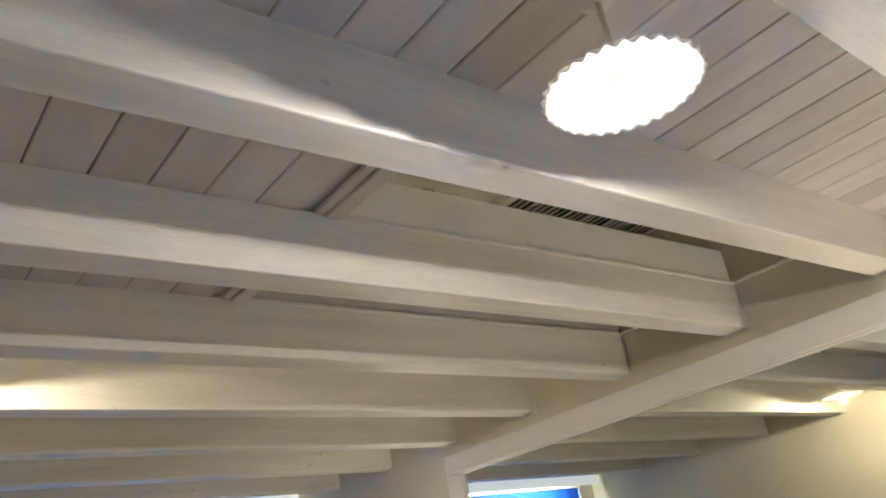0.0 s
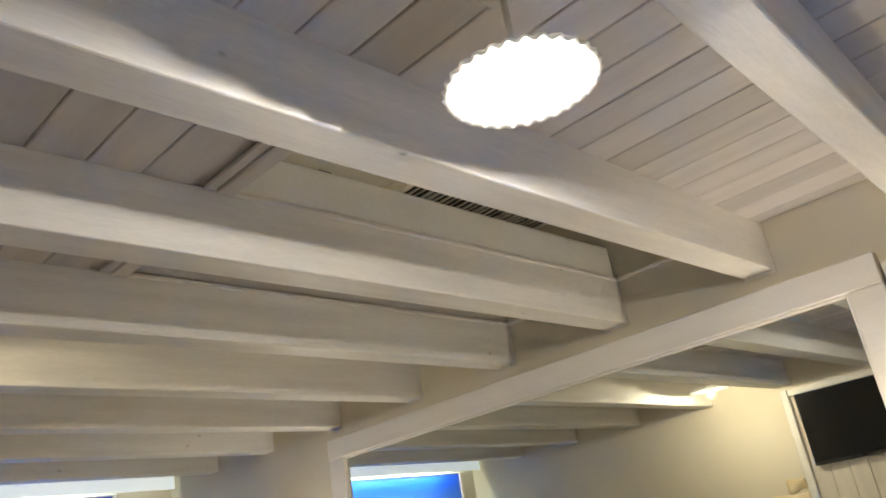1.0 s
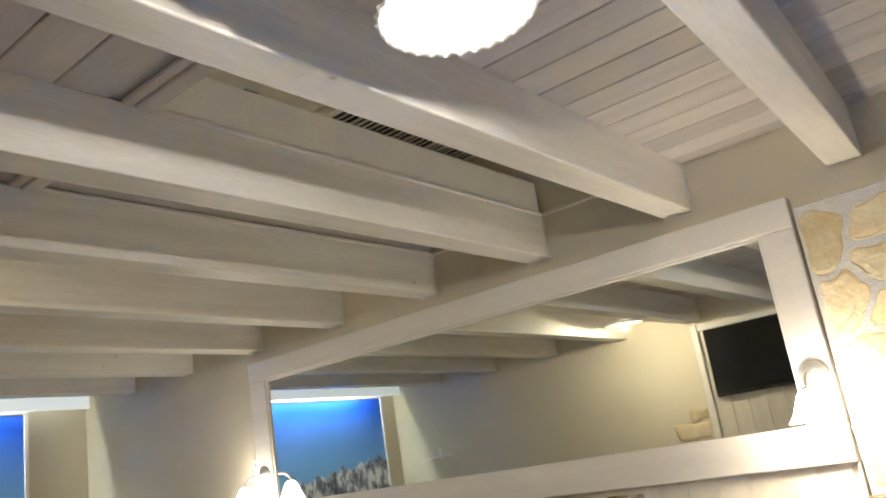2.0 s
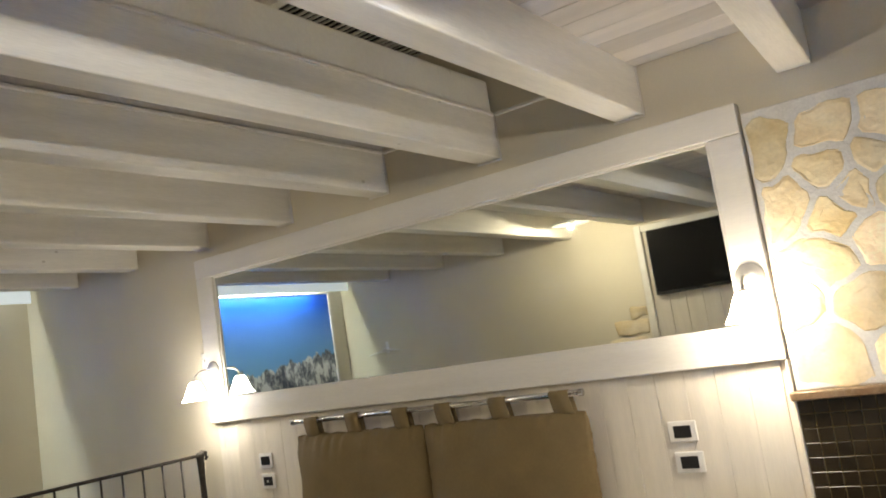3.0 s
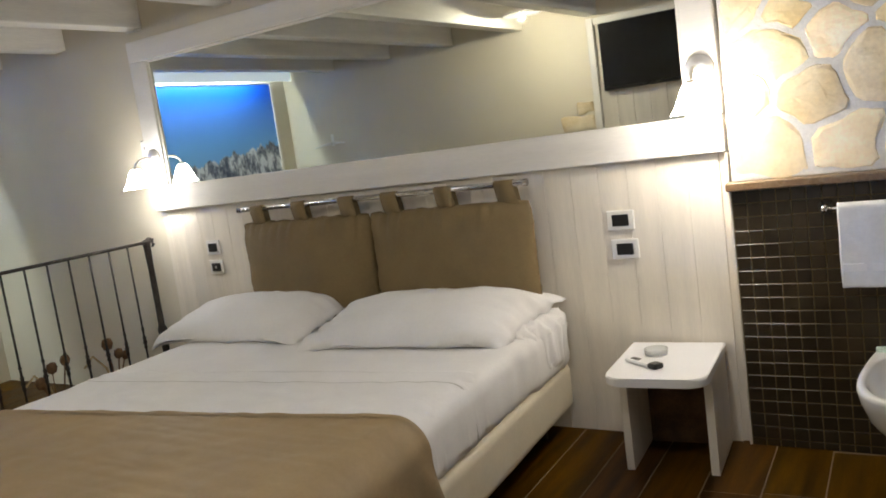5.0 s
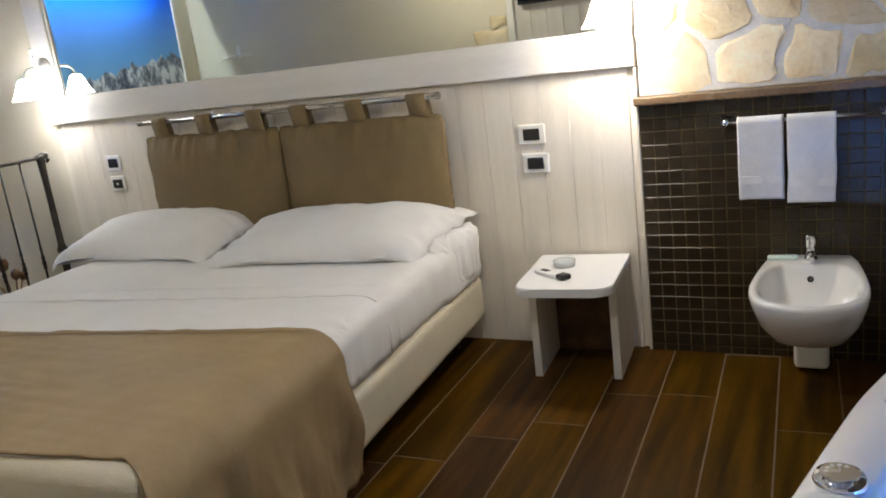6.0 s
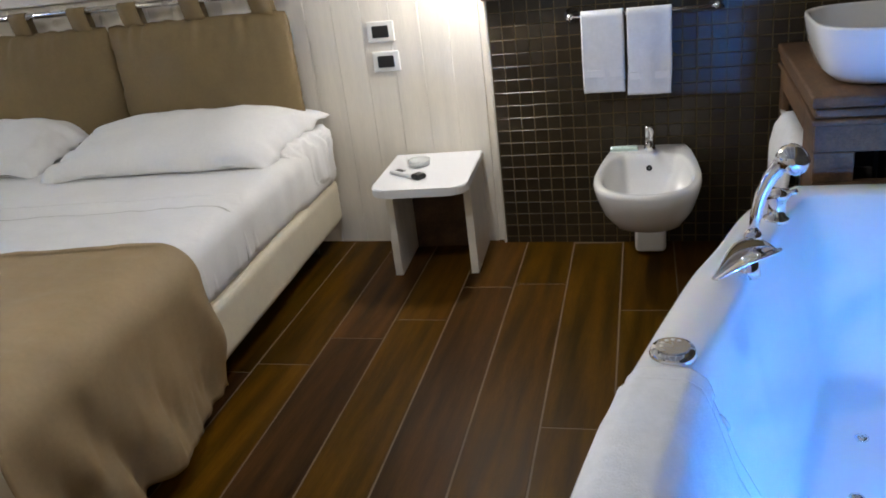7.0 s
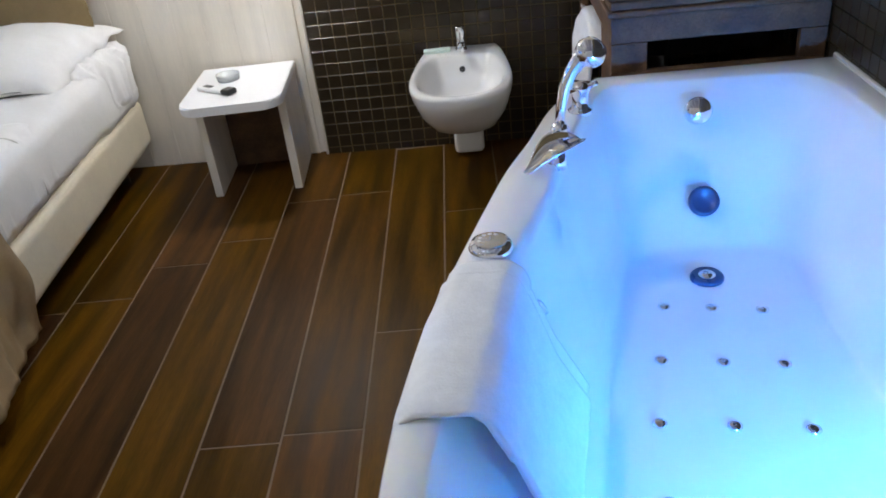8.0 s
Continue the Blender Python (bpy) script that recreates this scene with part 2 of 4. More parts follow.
def tube(points, r, seg=10, bm=None, radii=None, flat=1.0):
    bm = bm or bmesh.new()
    pts = [Vector(p) for p in points]
    rings, up = [], Vector((0, 0, 1))
    for i, p in enumerate(pts):
        d = (pts[min(i + 1, len(pts) - 1)] - pts[max(i - 1, 0)]).normalized()
        side = d.cross(up)
        if side.length < 0.05:
            side = d.cross(Vector((0, 1, 0)))
        side.normalize()
        other = side.cross(d)
        rr = radii[i] if radii else r
        rings.append([bm.verts.new(p + side * rr * math.cos(a) + other * rr * flat * math.sin(a))
                      for a in (2 * math.pi * k / seg for k in range(seg))])
    for a, b in zip(rings, rings[1:]):
        for k in range(seg):
            bm.faces.new((a[k], a[(k + 1) % seg], b[(k + 1) % seg], b[k]))
    bm.faces.new(rings[0])
    bm.faces.new(rings[-1])
    return bm


def grid(nu, nv, f, bm=None):
    bm = bm or bmesh.new()
    vs = [[bm.verts.new(f(u / nu, v / nv)) for v in range(nv + 1)] for u in range(nu + 1)]
    for u in range(nu):
        for v in range(nv):
            bm.faces.new((vs[u][v], vs[u + 1][v], vs[u + 1][v + 1], vs[u][v + 1]))
    return bm


def thicken(ob, t, offset=-1.0):
    md = ob.modifiers.new("thickness", "SOLIDIFY")
    md.thickness, md.offset = t, offset
    return ob


def soften(ob, levels=1):
    md = ob.modifiers.new("round", "SUBSURF")
    md.levels = md.render_levels = levels
    return ob


def smoothed(points, rounds=2):
    """Corner cutting on a closed outline."""
    for _ in range(rounds):
        out = []
        for a, b in zip(points, points[1:] + points[:1]):
            out += [a.lerp(b, 0.25), a.lerp(b, 0.75)]
        points = out
    return points


def setting(ob, label, category):
    return tagged(ob, label, category, kind="structure")


def thing(name, label, category, at=(0, 0, 0), turn=0.0, group=""):
    ob = new(name)
    ob.matrix_basis = pose(*at, 0, 0, turn)
    ob.empty_display_size = 0.05
    return tagged(ob, label, category, group)


# ---- plan ----
XW, XE, YN, YS = -5.18, 1.63, 0.03, -3.45
Z_BEAM, Z_CEIL = 2.135, 2.335
BEAM_W = 0.12
BEAMS = [1.68, 1.003, 0.355, -0.353, -1.029, -1.686, -2.362, -3.072, -3.78, -4.478]
SKY_Y0, SKY_Y1 = -1.935, 0.0
SKY_X0, SKY_X1 = BEAMS[5], BEAMS[3] - BEAM_W

# walls with thickness
setting(part("wall_north", box(XW - 0.2, XE + 0.2, YN, YN + 0.2, -0.1, 2.95), M_PLASTER), "warm beige plastered wall behind the bed", "wall")
setting(part("wall_west", box(XW - 0.2, XW, YS, YN, -0.1, 2.95), M_PLASTER), "pale plastered wall carrying the lit mountain picture", "wall")
setting(part("wall_south", box(XW - 0.2, XE + 0.2, YS - 0.2, YS, -0.1, 2.95), M_PLASTER), "plain beige plastered wall facing the bed", "wall")
setting(part("wall_east", box(XE, XE + 0.2, YS, YN, -0.1, 2.95), M_GROUT), "bath wall behind dark brown mosaic", "wall")
floor = setting(part("floor", box(XW - 0.2, XE + 0.2, YS - 0.2, YN + 0.2, -0.2, -0.0012), M_FGROUT), "brown wood-look floor tiles with pale joints", "floor")


# ceiling boards across the beams, left open under the skylight
def ceiling_boards():
    bm = bmesh.new()
    y = -2.19 - 0.1415 * 9
    while y < YN:
        y1 = min(y + 0.1415, YN)
        spans = [(XW, XE)]
        if y1 > SKY_Y0 - 0.0 and y < SKY_Y1:
            spans = [(XW, SKY_X0), (SKY_X1, XE)]
        for a, b in spans:
            box(a, b, max(y, YS) + 0.0022, y1 - 0.0022, Z_CEIL, Z_CEIL + 0.02, 0.003, 1, bm)
        y += 0.1415
    box(XW, XE, YS, SKY_Y0 - 0.0, Z_CEIL + 0.012, Z_CEIL + 0.05, bm=bm)
    box(XW, SKY_X0, SKY_Y0, YN, Z_CEIL + 0.012, Z_CEIL + 0.05, bm=bm)
    box(SKY_X1, XE, SKY_Y0, YN, Z_CEIL + 0.012, Z_CEIL + 0.05, bm=bm)
    return bm


setting(part("ceiling", ceiling_boards(), M_CEIL), "off-white painted board ceiling between beams", "ceiling")

for x in BEAMS:
    bm = box(x - BEAM_W, x, YS, YN, Z_BEAM, Z_CEIL + 0.004, 0.006, 2)
    if x == BEAMS[2]:
        # this one lies askew
        bmesh.ops.rotate(bm, verts=bm.verts[:], cent=(x - 0.047, -1.71, 0), matrix=Matrix.Rotation(radians(2.9), 3, "Z"))
        bmesh.ops.translate(bm, verts=bm.verts[:], vec=(0.013, 0, 0))
    tagged(part("ceiling_beam", bm, M_BEAM), "white-painted wooden ceiling beam with visible knots", "beam", "ceiling beams", "structure")

# painted caulk bead where each beam meets the wall
for x in BEAMS[3:8]:
    bead = bmesh.new()
    for a, b, z0, z1 in ((x - 0.002, x + 0.006, Z_BEAM - 0.004, Z_CEIL), (x - BEAM_W - 0.006, x + 0.006, Z_BEAM - 0.008, Z_BEAM - 0.0005)):
        box(a, b, YN - 0.010, YN - 0.001, z0, z1, 0.002, 1, bead)
    setting(part("trim", bead, M_FRAME), "painted bead where a beam meets the wall", "trim")

# roof light above two of the bays
skylight = setting(new("skylight"), "roof light recess with white lining and slatted blind", "skylight")
b2 = BEAMS[4]
part("lining", box(b2 - BEAM_W, b2 - 0.004, SKY_Y0, SKY_Y1 + 0.02, Z_CEIL + 0.006, 2.497, 0.012, 3), M_LINING, skylight)
part("lining", box(SKY_X0 - 0.03, SKY_X0 - 0.004, SKY_Y0, SKY_Y1 + 0.02, Z_CEIL + 0.006, 2.72, 0.003), M_LINING, skylight)
part("lining", box(SKY_X1 + 0.004, SKY_X1 + 0.03, SKY_Y0, SKY_Y1 + 0.02, Z_CEIL + 0.006, 2.72, 0.003), M_LINING, skylight)
part("lining", box(SKY_X0, SKY_X1, SKY_Y0 - 0.03, SKY_Y0, Z_CEIL + 0.006, 2.72, 0.003), M_LINING, skylight)
part("moulding", box(b2 - 0.004, b2 + 0.008, SKY_Y0, SKY_Y1 + 0.02, Z_CEIL - 0.006, Z_CEIL + 0.010, 0.004, 2), M_FRAME, skylight)
part("moulding", box(SKY_X0 - 0.004, SKY_X0 + 0.008, SKY_Y0, SKY_Y1 + 0.02, Z_CEIL - 0.006, Z_CEIL + 0.010, 0.004, 2), M_FRAME, skylight)
for a, b in ((SKY_X0 + 0.01, b2 - BEAM_W), (b2 + 0.01, SKY_X1)):
    part("moulding", box(a, b, YN - 0.02, YN - 0.002, Z_CEIL - 0.008, Z_CEIL + 0.008, 0.004, 2), M_FRAME, skylight)
    part("trim_board", box(a, b, SKY_Y0 - 0.085, SKY_Y0 - 0.055, Z_CEIL - 0.010, Z_CEIL + 0.002, 0.003), M_CEIL, skylight)
    part("trim_board", box(a, b, SKY_Y0 - 0.05, SKY_Y0 + 0.004, Z_CEIL - 0.016, Z_CEIL + 0.002, 0.005), M_CEIL, skylight)
part("top_panel", box(SKY_X0 - 0.03, SKY_X1 + 0.03, SKY_Y0 - 0.03, -1.0, 2.70, 2.73), M_LINING, skylight)
part("top_panel", box(SKY_X0 - 0.03, SKY_X1 + 0.03, -1.0, YN, 2.74, 2.76), M_NIGHT, skylight, "dark glass at night")
rb = random.Random(21)
for k in range(27):
    y = -0.985 + 0.0365 * k
    w = rb.uniform(0.007, 0.024)
    part("slat", box(SKY_X0, SKY_X1, y, y + w, 2.720, 2.726), M_SLAT, skylight)
part("sash", box(SKY_X0, SKY_X1, -1.03, -0.99, 2.66, 2.70, 0.004), M_LINING, skylight)
latch = box(-1.36, -1.33, -1.36, -1.30, 2.655, 2.70, 0.004)
part("latch", latch, M_BLACK, skylight, "small dark latch")

# ---- board panelling, mirror and frame on the north wall ----
panelling = setting(new("panelling"), "limewashed vertical tongue-and-groove boards behind the bed", "panelling")
part("backing", box(-3.14, 0.0, 0.012, 0.03, 0.0, 1.118), M_BOARD, panelling)
bw = 0.118
x = -0.735 + bw * 6
board_mesh = {}
while x > -3.14:
    a, b = max(x - bw, -3.14), min(x, 0.0)
    if b - a > 0.01:
        key = round(b - a, 3)
        if key not in board_mesh:
            bmx = box(0.0004, b - a - 0.0004, 0, 0.012, 0, 1.116, 0.0011, 1)
            ob = part("board", bmx, M_BOARD, panelling)
            board_mesh[key] = ob.data
        else:
            ob = new("board", board_mesh[key])
            ob.parent = panelling
        ob.location = (a, 0.0, 0.0)
    x -= bw
part("edge_strip", box(0.0, 0.010, -0.024, 0.03, 0.0, 1.117, 0.003), M_BOARD, panelling)

FX0, FX1, FZ0, FZ1 = -3.157, 0.006, 1.118, 2.066
GX0, GX1, GZ0, GZ1 = -3.015, -0.117, 1.256, 1.950
mirror = setting(new("mirror_1"), "wide wall mirror in a broad white wooden frame", "mirror")
part("mirror_glass", box(GX0 - 0.02, GX1 + 0.02, -0.008, -0.003, GZ0 - 0.02, GZ1 + 0.02), M_MIRROR, mirror, "silvered mirror glass")
part("frame_top", box(FX0, FX1, -0.03, 0.028, GZ1, FZ1, 0.006), M_FRAME, mirror)
part("frame_bottom", box(FX0, FX1, -0.032, 0.028, FZ0, GZ0, 0.006), M_FRAME, mirror)
part("frame_side", box(FX0, GX0, -0.029, 0.028, GZ0, GZ1, 0.006), M_FRAME, mirror)
part("frame_side", box(GX1, FX1, -0.029, 0.028, GZ0, GZ1, 0.006), M_FRAME, mirror)
for x0, x1, z0, z1 in ((GX0, GX0 + 0.012, GZ0, GZ1), (GX1 - 0.012, GX1, GZ0, GZ1)):
    part("inner_bead", box(x0, x1, -0.018, -0.008, z0, z1, 0.004), M_FRAME, mirror)
part("inner_bead", box(GX0 + 0.012, GX1 - 0.012, -0.018, -0.008, GZ1 - 0.012, GZ1, 0.004), M_FRAME, mirror)

# ---- stone cladding over the ledge ----
stone_wall = setting(new("stone_cladding"), "rough ochre stones set in grey mortar", "stone wall")
part("mortar", box(0.016, XE, -0.0140, 0.03, 1.004, 2.02, 0.004), M_MORTAR, stone_wall, "rough grey mortar")


def clip_cell(poly, p, q):
    """Keeps the part of poly nearer to p than to q."""
    mid, d = (p + q) / 2, q - p
    out = []
    for a, b in zip(poly, poly[1:] + poly[:1]):
        da, db = (a - mid).dot(d), (b - mid).dot(d)
        if da <= 0:
            out.append(a)
        if (da < 0) != (db < 0) and abs(da - db) > 1e-9:
            out.append(a.lerp(b, da / (da - db)))
    return out


rs = random.Random(11)
seeds = [Vector(p) for p in ((0.075, 1.885), (0.28, 1.875), (0.115, 1.655), (0.335, 1.668), (0.262, 1.752), (0.240, 1.575), (0.458, 1.650), (0.43, 1.76), (0.190, 1.450), (0.372, 1.480),
                             (0.060, 1.330), (0.325, 1.285), (0.150, 1.085), (0.400, 1.105), (0.490, 1.355), (0.470, 1.850))]
xx = 0.62
while xx < 1.62:
    for zz in (1.07, 1.27, 1.47, 1.66, 1.86):
        seeds.append(Vector((xx + rs.uniform(-0.09, 0.09), zz + rs.uniform(-0.085, 0.085))))
    xx += 0.2
for i, s in enumerate(seeds):
    cell = [Vector((0.018, 1.006)), Vector((XE - 0.004, 1.006)), Vector((XE - 0.004, 1.985)), Vector((0.018, 1.985))]
    for j, o in enumerate(seeds):
        if j != i and cell:
            cell = clip_cell(cell, s, o)
    c = sum(cell, Vector((0, 0))) / len(cell)
    gap = rs.uniform(0.009, 0.016)
    cell = [p for a, b in zip(cell, cell[1:] + cell[:1]) for p in (a.lerp(b, 0.13), a.lerp(b, 0.87))]
    dense = []
    for a, b in zip(cell, cell[1:] + cell[:1]):
        k = max(1, int((b - a).length / 0.03))
        dense += [a.lerp(b, t / k) for t in range(k)]
    ring = []
    for p in dense:
        d = p - c
        ring.append(c + d * max(0.2, 1 - gap / max(d.length, 0.02)) + 0.030 * Vector((noise.noise(Vector((p.x * 8, p.y * 8, 1))), noise.noise(Vector((p.x * 8, p.y * 8, 5))))) + 0.006 * Vector((noise.noise(Vector((p.x * 40, p.y * 40, 1))), noise.noise(Vector((p.x * 40, p.y * 40, 5))))))
    h = rs.uniform(0.003, 0.007)
    bm = bmesh.new()
    rings = []
    for scale, y in ((1.02, -0.008), (1.0, -0.012 - h * 0.3), (0.96, -0.012 - h * 0.75), (0.84, -0.012 - h), (0.5, -0.012 - h * 1.1)):
        rings.append([bm.verts.new((c.x + (p.x - c.x) * scale, y - 0.004 * noise.noise(Vector((p.x * 14 * scale, p.y * 14 * scale, i))), c.y + (p.y - c.y) * scale)) for p in ring])
    for a, b in zip(rings, rings[1:]):
        for k in range(len(ring)):
            bm.faces.new((a[k], a[(k + 1) % len(ring)], b[(k + 1) % len(ring)], b[k]))
    bm.faces.new(rings[-1])
    part("stone", bm, M_STONE, stone_wall)

setting(part("ledge", box(0.0, XE, -0.062, 0.03, 0.973, 1.004, 0.006, 3), M_LEDGE), "narrow brown marble ledge above the tiles", "ledge")

# ---- bed, turned a little from the wall ----
BT = 4.5
bed = thing("double_bed", "cream upholstered double bed made with white sheets", "bed", (-1.6, -0.085, 0), BT)
W, L = 0.915, 2.02


def rounded(x0, x1, y0, y1, z0, z1, r, seg=5, cuts=0, amp=0.0, freq=6.0, seed=0.0):
    bm = box(x0, x1, y0, y1, z0, z1, r, seg)
    if cuts:
        long = [e for e in bm.edges if e.calc_length() > 0.12]
        bmesh.ops.subdivide_edges(bm, edges=long, cuts=cuts, use_grid_fill=True)
    if amp:
        for v in bm.verts:
            q = Vector((v.co.x * freq, v.co.y * freq, v.co.z * freq + seed))
            v.co += Vector((noise.noise(q), noise.noise(q + Vector((9, 0, 0))), noise.noise(q + Vector((0, 7, 0))))) * amp
    return bm


part("bed_base", rounded(-W + 0.014, W - 0.014, -L, 0, 0.113, 0.305, 0.03, 4, 12, 0.003, 5), M_BASE, bed, "cream fabric bed base", True)
for sx in (-1, 1):
    for y in (-0.12, -L + 0.15):
        part("leg", lathe([(0.028, 0), (0.03, 0.14)], 12, Matrix.Translation((sx * (W - 0.14), y, 0))), M_BLACK, bed)
mat_bm = rounded(-W + 0.02, W - 0.02, -L + 0.02, -0.02, 0.29, 0.512, 0.06, 5, 60, 0.005, 7)
for v in mat_bm.verts:
    if abs(v.co.x) > W - 0.09:
        v.co.x += math.copysign(0.030, v.co.x) * max(0, 1 + v.co.y / 0.55)
        k = 0.5 + 1.7 * max(0, 1 + v.co.y / 0.6)
        v.co.x += math.copysign(1, v.co.x) * k * (0.010 * noise.noise(Vector((3, v.co.y * 13, v.co.z * 6))) + 0.008 * noise.noise(Vector((8, v.co.y * 30, v.co.z * 14))))
part("mattress", mat_bm, M_SHEET, bed, "white fitted sheet, creased", True)
for side in (-1, 1):
    bunch = rounded(0.80, 0.925, -0.40, -0.012, 0.315, 0.545, 0.06, 6, 44, 0.0)
    for v in bunch.verts:
        q = Vector((v.co.x * 10, v.co.y * 19 + v.co.z * 9, v.co.z * 7 + side))
        fold = 0.018 * noise.noise(q) - 0.026 * abs(noise.noise(q * 1.7)) + 0.008 * noise.noise(q * 3.6) + 0.010
        fade = min(1.0, max(0.0, (v.co.y + 0.40) / 0.22))
        v.co.x = side * (0.80 + (v.co.x - 0.80) * (0.55 + 0.45 * fade) + fold)
        v.co.z += fold * 0.8
        v.co.y = min(v.co.y + 0.5 * fold, -0.004)
    part("bunched_sheet", bunch, M_SHEET, bed, "sheet bunched at the mattress corner", True)

foot_bm = rounded(-W + 0.04, W - 0.04, -L - 0.012, -L + 0.13, 0.250, 0.526, 0.045, 5, 80, 0.002, 7)
for v in foot_bm.verts:
    if v.co.y < -L + 0.05:
        hang = min(1.0, max(0.0, (0.53 - v.co.z) / 0.16))
        v.co.y -= hang * (0.010 * noise.noise(Vector((v.co.x * 15, 2, v.co.z * 2))) + 0.006 * noise.noise(Vector((v.co.x * 34, 5, v.co.z * 3))) + 0.008)
part("foot_cover", foot_bm, M_BASE, bed, "cream cover hanging in soft folds", True)


def drape(y0, y1, half, ztop, drop, r, folds, flare, nx=90, ny=60, seed=0.0, skew=0.0, amp=0.004, rumple=0.0, rough=0.010, slant=0.0, wrap=0.0):
    """Cloth over the bed's width, hanging on both sides."""
    flat = half - r
    arc = r * math.pi / 2
    total = flat + arc + drop

    def f(u, v):
        s = (2 * u - 1) * total
        side, a = (1 if s >= 0 else -1), abs(s)
        d = 0.0
        if a <= flat:
            x, z = a, ztop
        elif a <= flat + arc:
            t = (a - flat) / r
            x, z = flat + r * math.sin(t), ztop - r * (1 - math.cos(t))
        else:
            d = a - flat - arc
            x, z = half, ztop - r - d
        y = y0 + (y1 - y0) * v + skew * (half - side * x)
        fr = d / max(drop, 0.01)
        yy = y - slant * d
        wob = math.sin(yy * folds + 2.1 * math.sin(yy * folds * 0.37 + seed) + seed)
        if a > flat:
            y -= wrap * v ** 3 * min(1, (a - flat) / arc)
        x += flare * fr * (0.55 + 0.45 * wob) + 0.010 * (0.5 + 0.5 * wob) * min(1, a / max(flat, 0.01)) ** 8
        q = Vector((side * x * 5, y * 5, seed))
        z += amp * noise.noise(q) + amp * 0.8 * noise.noise(q * 3.1) + (rumple * abs(noise.noise(Vector((side * x * 1.3, y * 17 + side * x * 1.5, seed)))) if d == 0 else 0)
        x += fr * rough * (noise.noise(Vector((y * 11, z * 4, seed))) + 0.6 * noise.noise(Vector((y * 27, z * 7, seed))))
        y += fr * 0.015 * noise.noise(Vector((z * 6, side, seed + y * 2)))
        return Vector((side * x, y, max(z, 0.012)))

    return grid(nx, ny, f)


thicken(part("top_sheet", drape(-0.80, -L + 0.03, W - 0.032, 0.521, 0.12, 0.07, 62, 0.009, 120, 90, seed=2.0, skew=-0.05, amp=0.005), M_SHEET, bed, "white turned-down top sheet", True), 0.006)

part("sheet_hem", drape(-0.925, -0.930, W - 0.032, 0.5235, 0.12, 0.07, 62, 0.009, 120, 2, seed=2.0, skew=-0.05, amp=0.005), M_THREAD, bed, "stitched sheet hem", True)

throw = tagged(thicken(part("bed_throw", drape(-1.245, -L + 0.035, W - 0.006, 0.535, 0.355, 0.11, 25, 0.048, 170, 110, 5.0, -0.078, 0.005, 0.005, 0.030, 0.38, 0.09), M_THROW, None, "", True), 0.006),
               "plain taupe bed throw draped across the foot of the bed", "throw")
throw.matrix_basis = pose(-1.6, -0.085, 0, 0, 0, BT)
part("hem", drape(-1.247, -1.272, W - 0.0055, 0.538, 0.355, 0.11, 25, 0.048, 170, 3, 5.0, -0.078, 0.005, 0.005, 0.030, 0.38), M_THROW, throw, "stitched hem", True)


def pillow(name, cx, cy, cz, w, d, h, turn, tilt, seed, label, slant=0.0):
    def f(u, v, s):
        a, b = 2 * u - 1, 2 * v - 1
        e = max(0, 1 - abs(a) ** 2.8) ** 0.5 * max(0, 1 - abs(b) ** 2.4) ** 0.5
        px = a * w / 2 * (1 - 0.05 * (1 - abs(b) ** 2) * abs(a) ** 3) + 0.018 * abs(a) ** 8 * noise.noise(Vector((b * 4, seed, a)))
        py = b * d / 2 * (1 - 0.06 * (1 - a * a) * abs(b) ** 3)
        q = Vector((px * 6, py * 6, seed + s))
        pucker = 0.040 * abs(a) ** 7 * noise.noise(Vector((px * 7, py * 17, seed))) + 0.012 * abs(a) ** 3 * noise.noise(Vector((px * 5, py * 26, seed + 6))) + 0.006 * noise.noise(Vector((px * 13, py * 5, seed + 3)))
        z = s * h / 2 * e * (1 if s > 0 else 0.45) + 0.008 * noise.noise(q) + pucker * (0.7 + 0.3 * e)
        z -= 0.02 * abs(a) ** 6
        ear = abs(a) ** 9 * abs(b) ** 5
        px += math.copysign(0.012, a) * ear
        px -= slant * max(0.0, a) ** 3 * (0.5 - 0.5 * b)
        z += ear * (0.004 if b > 0 else -0.030) + 0.016 * abs(a) ** 4 * noise.noise(Vector((px * 9 + py * 9, py * 14 - px * 5, seed + 11)))
        return Vector((px, py, z))

    bm = grid(70, 44, lambda u, v: f(u, v, 1))
    grid(70, 44, lambda u, v: f(u, v, -1), bm)
    bmesh.ops.remove_doubles(bm, verts=bm.verts[:], dist=0.0025)
    ob = part(name, bm, M_SHEET, None, "", True)
    ob.matrix_basis = pose(cx, cy, cz, tilt, 0, turn)
    return tagged(ob, label, "pillow", "pillows on the bed")


pillow("pillow", -2.20, -0.33, 0.566, 0.90, 0.52, 0.20, 3, 8, 1.0, "plump white cotton pillow lying on the bed")
pillow("pillow", -1.17, -0.34, 0.566, 1.02, 0.52, 0.20, 6, 8, 8.0, "creased white cotton pillow with a loose hem", 0.085)

# ---- padded headboard cushions hung from a steel rod ----
rod = thing("curtain_rod", "brushed steel rod holding the headboard cushions", "rod", (-1.6, -0.09, 1.083))
part("bar", tube([(-0.82, 0, 0), (0.82, 0, 0)], 0.0130, 18), M_STEEL, rod, smooth=True)
for x in (-0.62, 0.0, 0.62):
    part("bracket", tube([(x, 0.0, 0), (x, 0.089, 0)], 0.007, 8), M_STEEL, rod)
for x in (-0.825, 0.825):
    part("end_cap", lathe([(0.0155, -0.008), (0.0155, 0.008)], 14, Matrix.Translation((x, 0, 0)) @ pose(0, 0, 0, 0, 90, 0)), M_STEEL, rod)


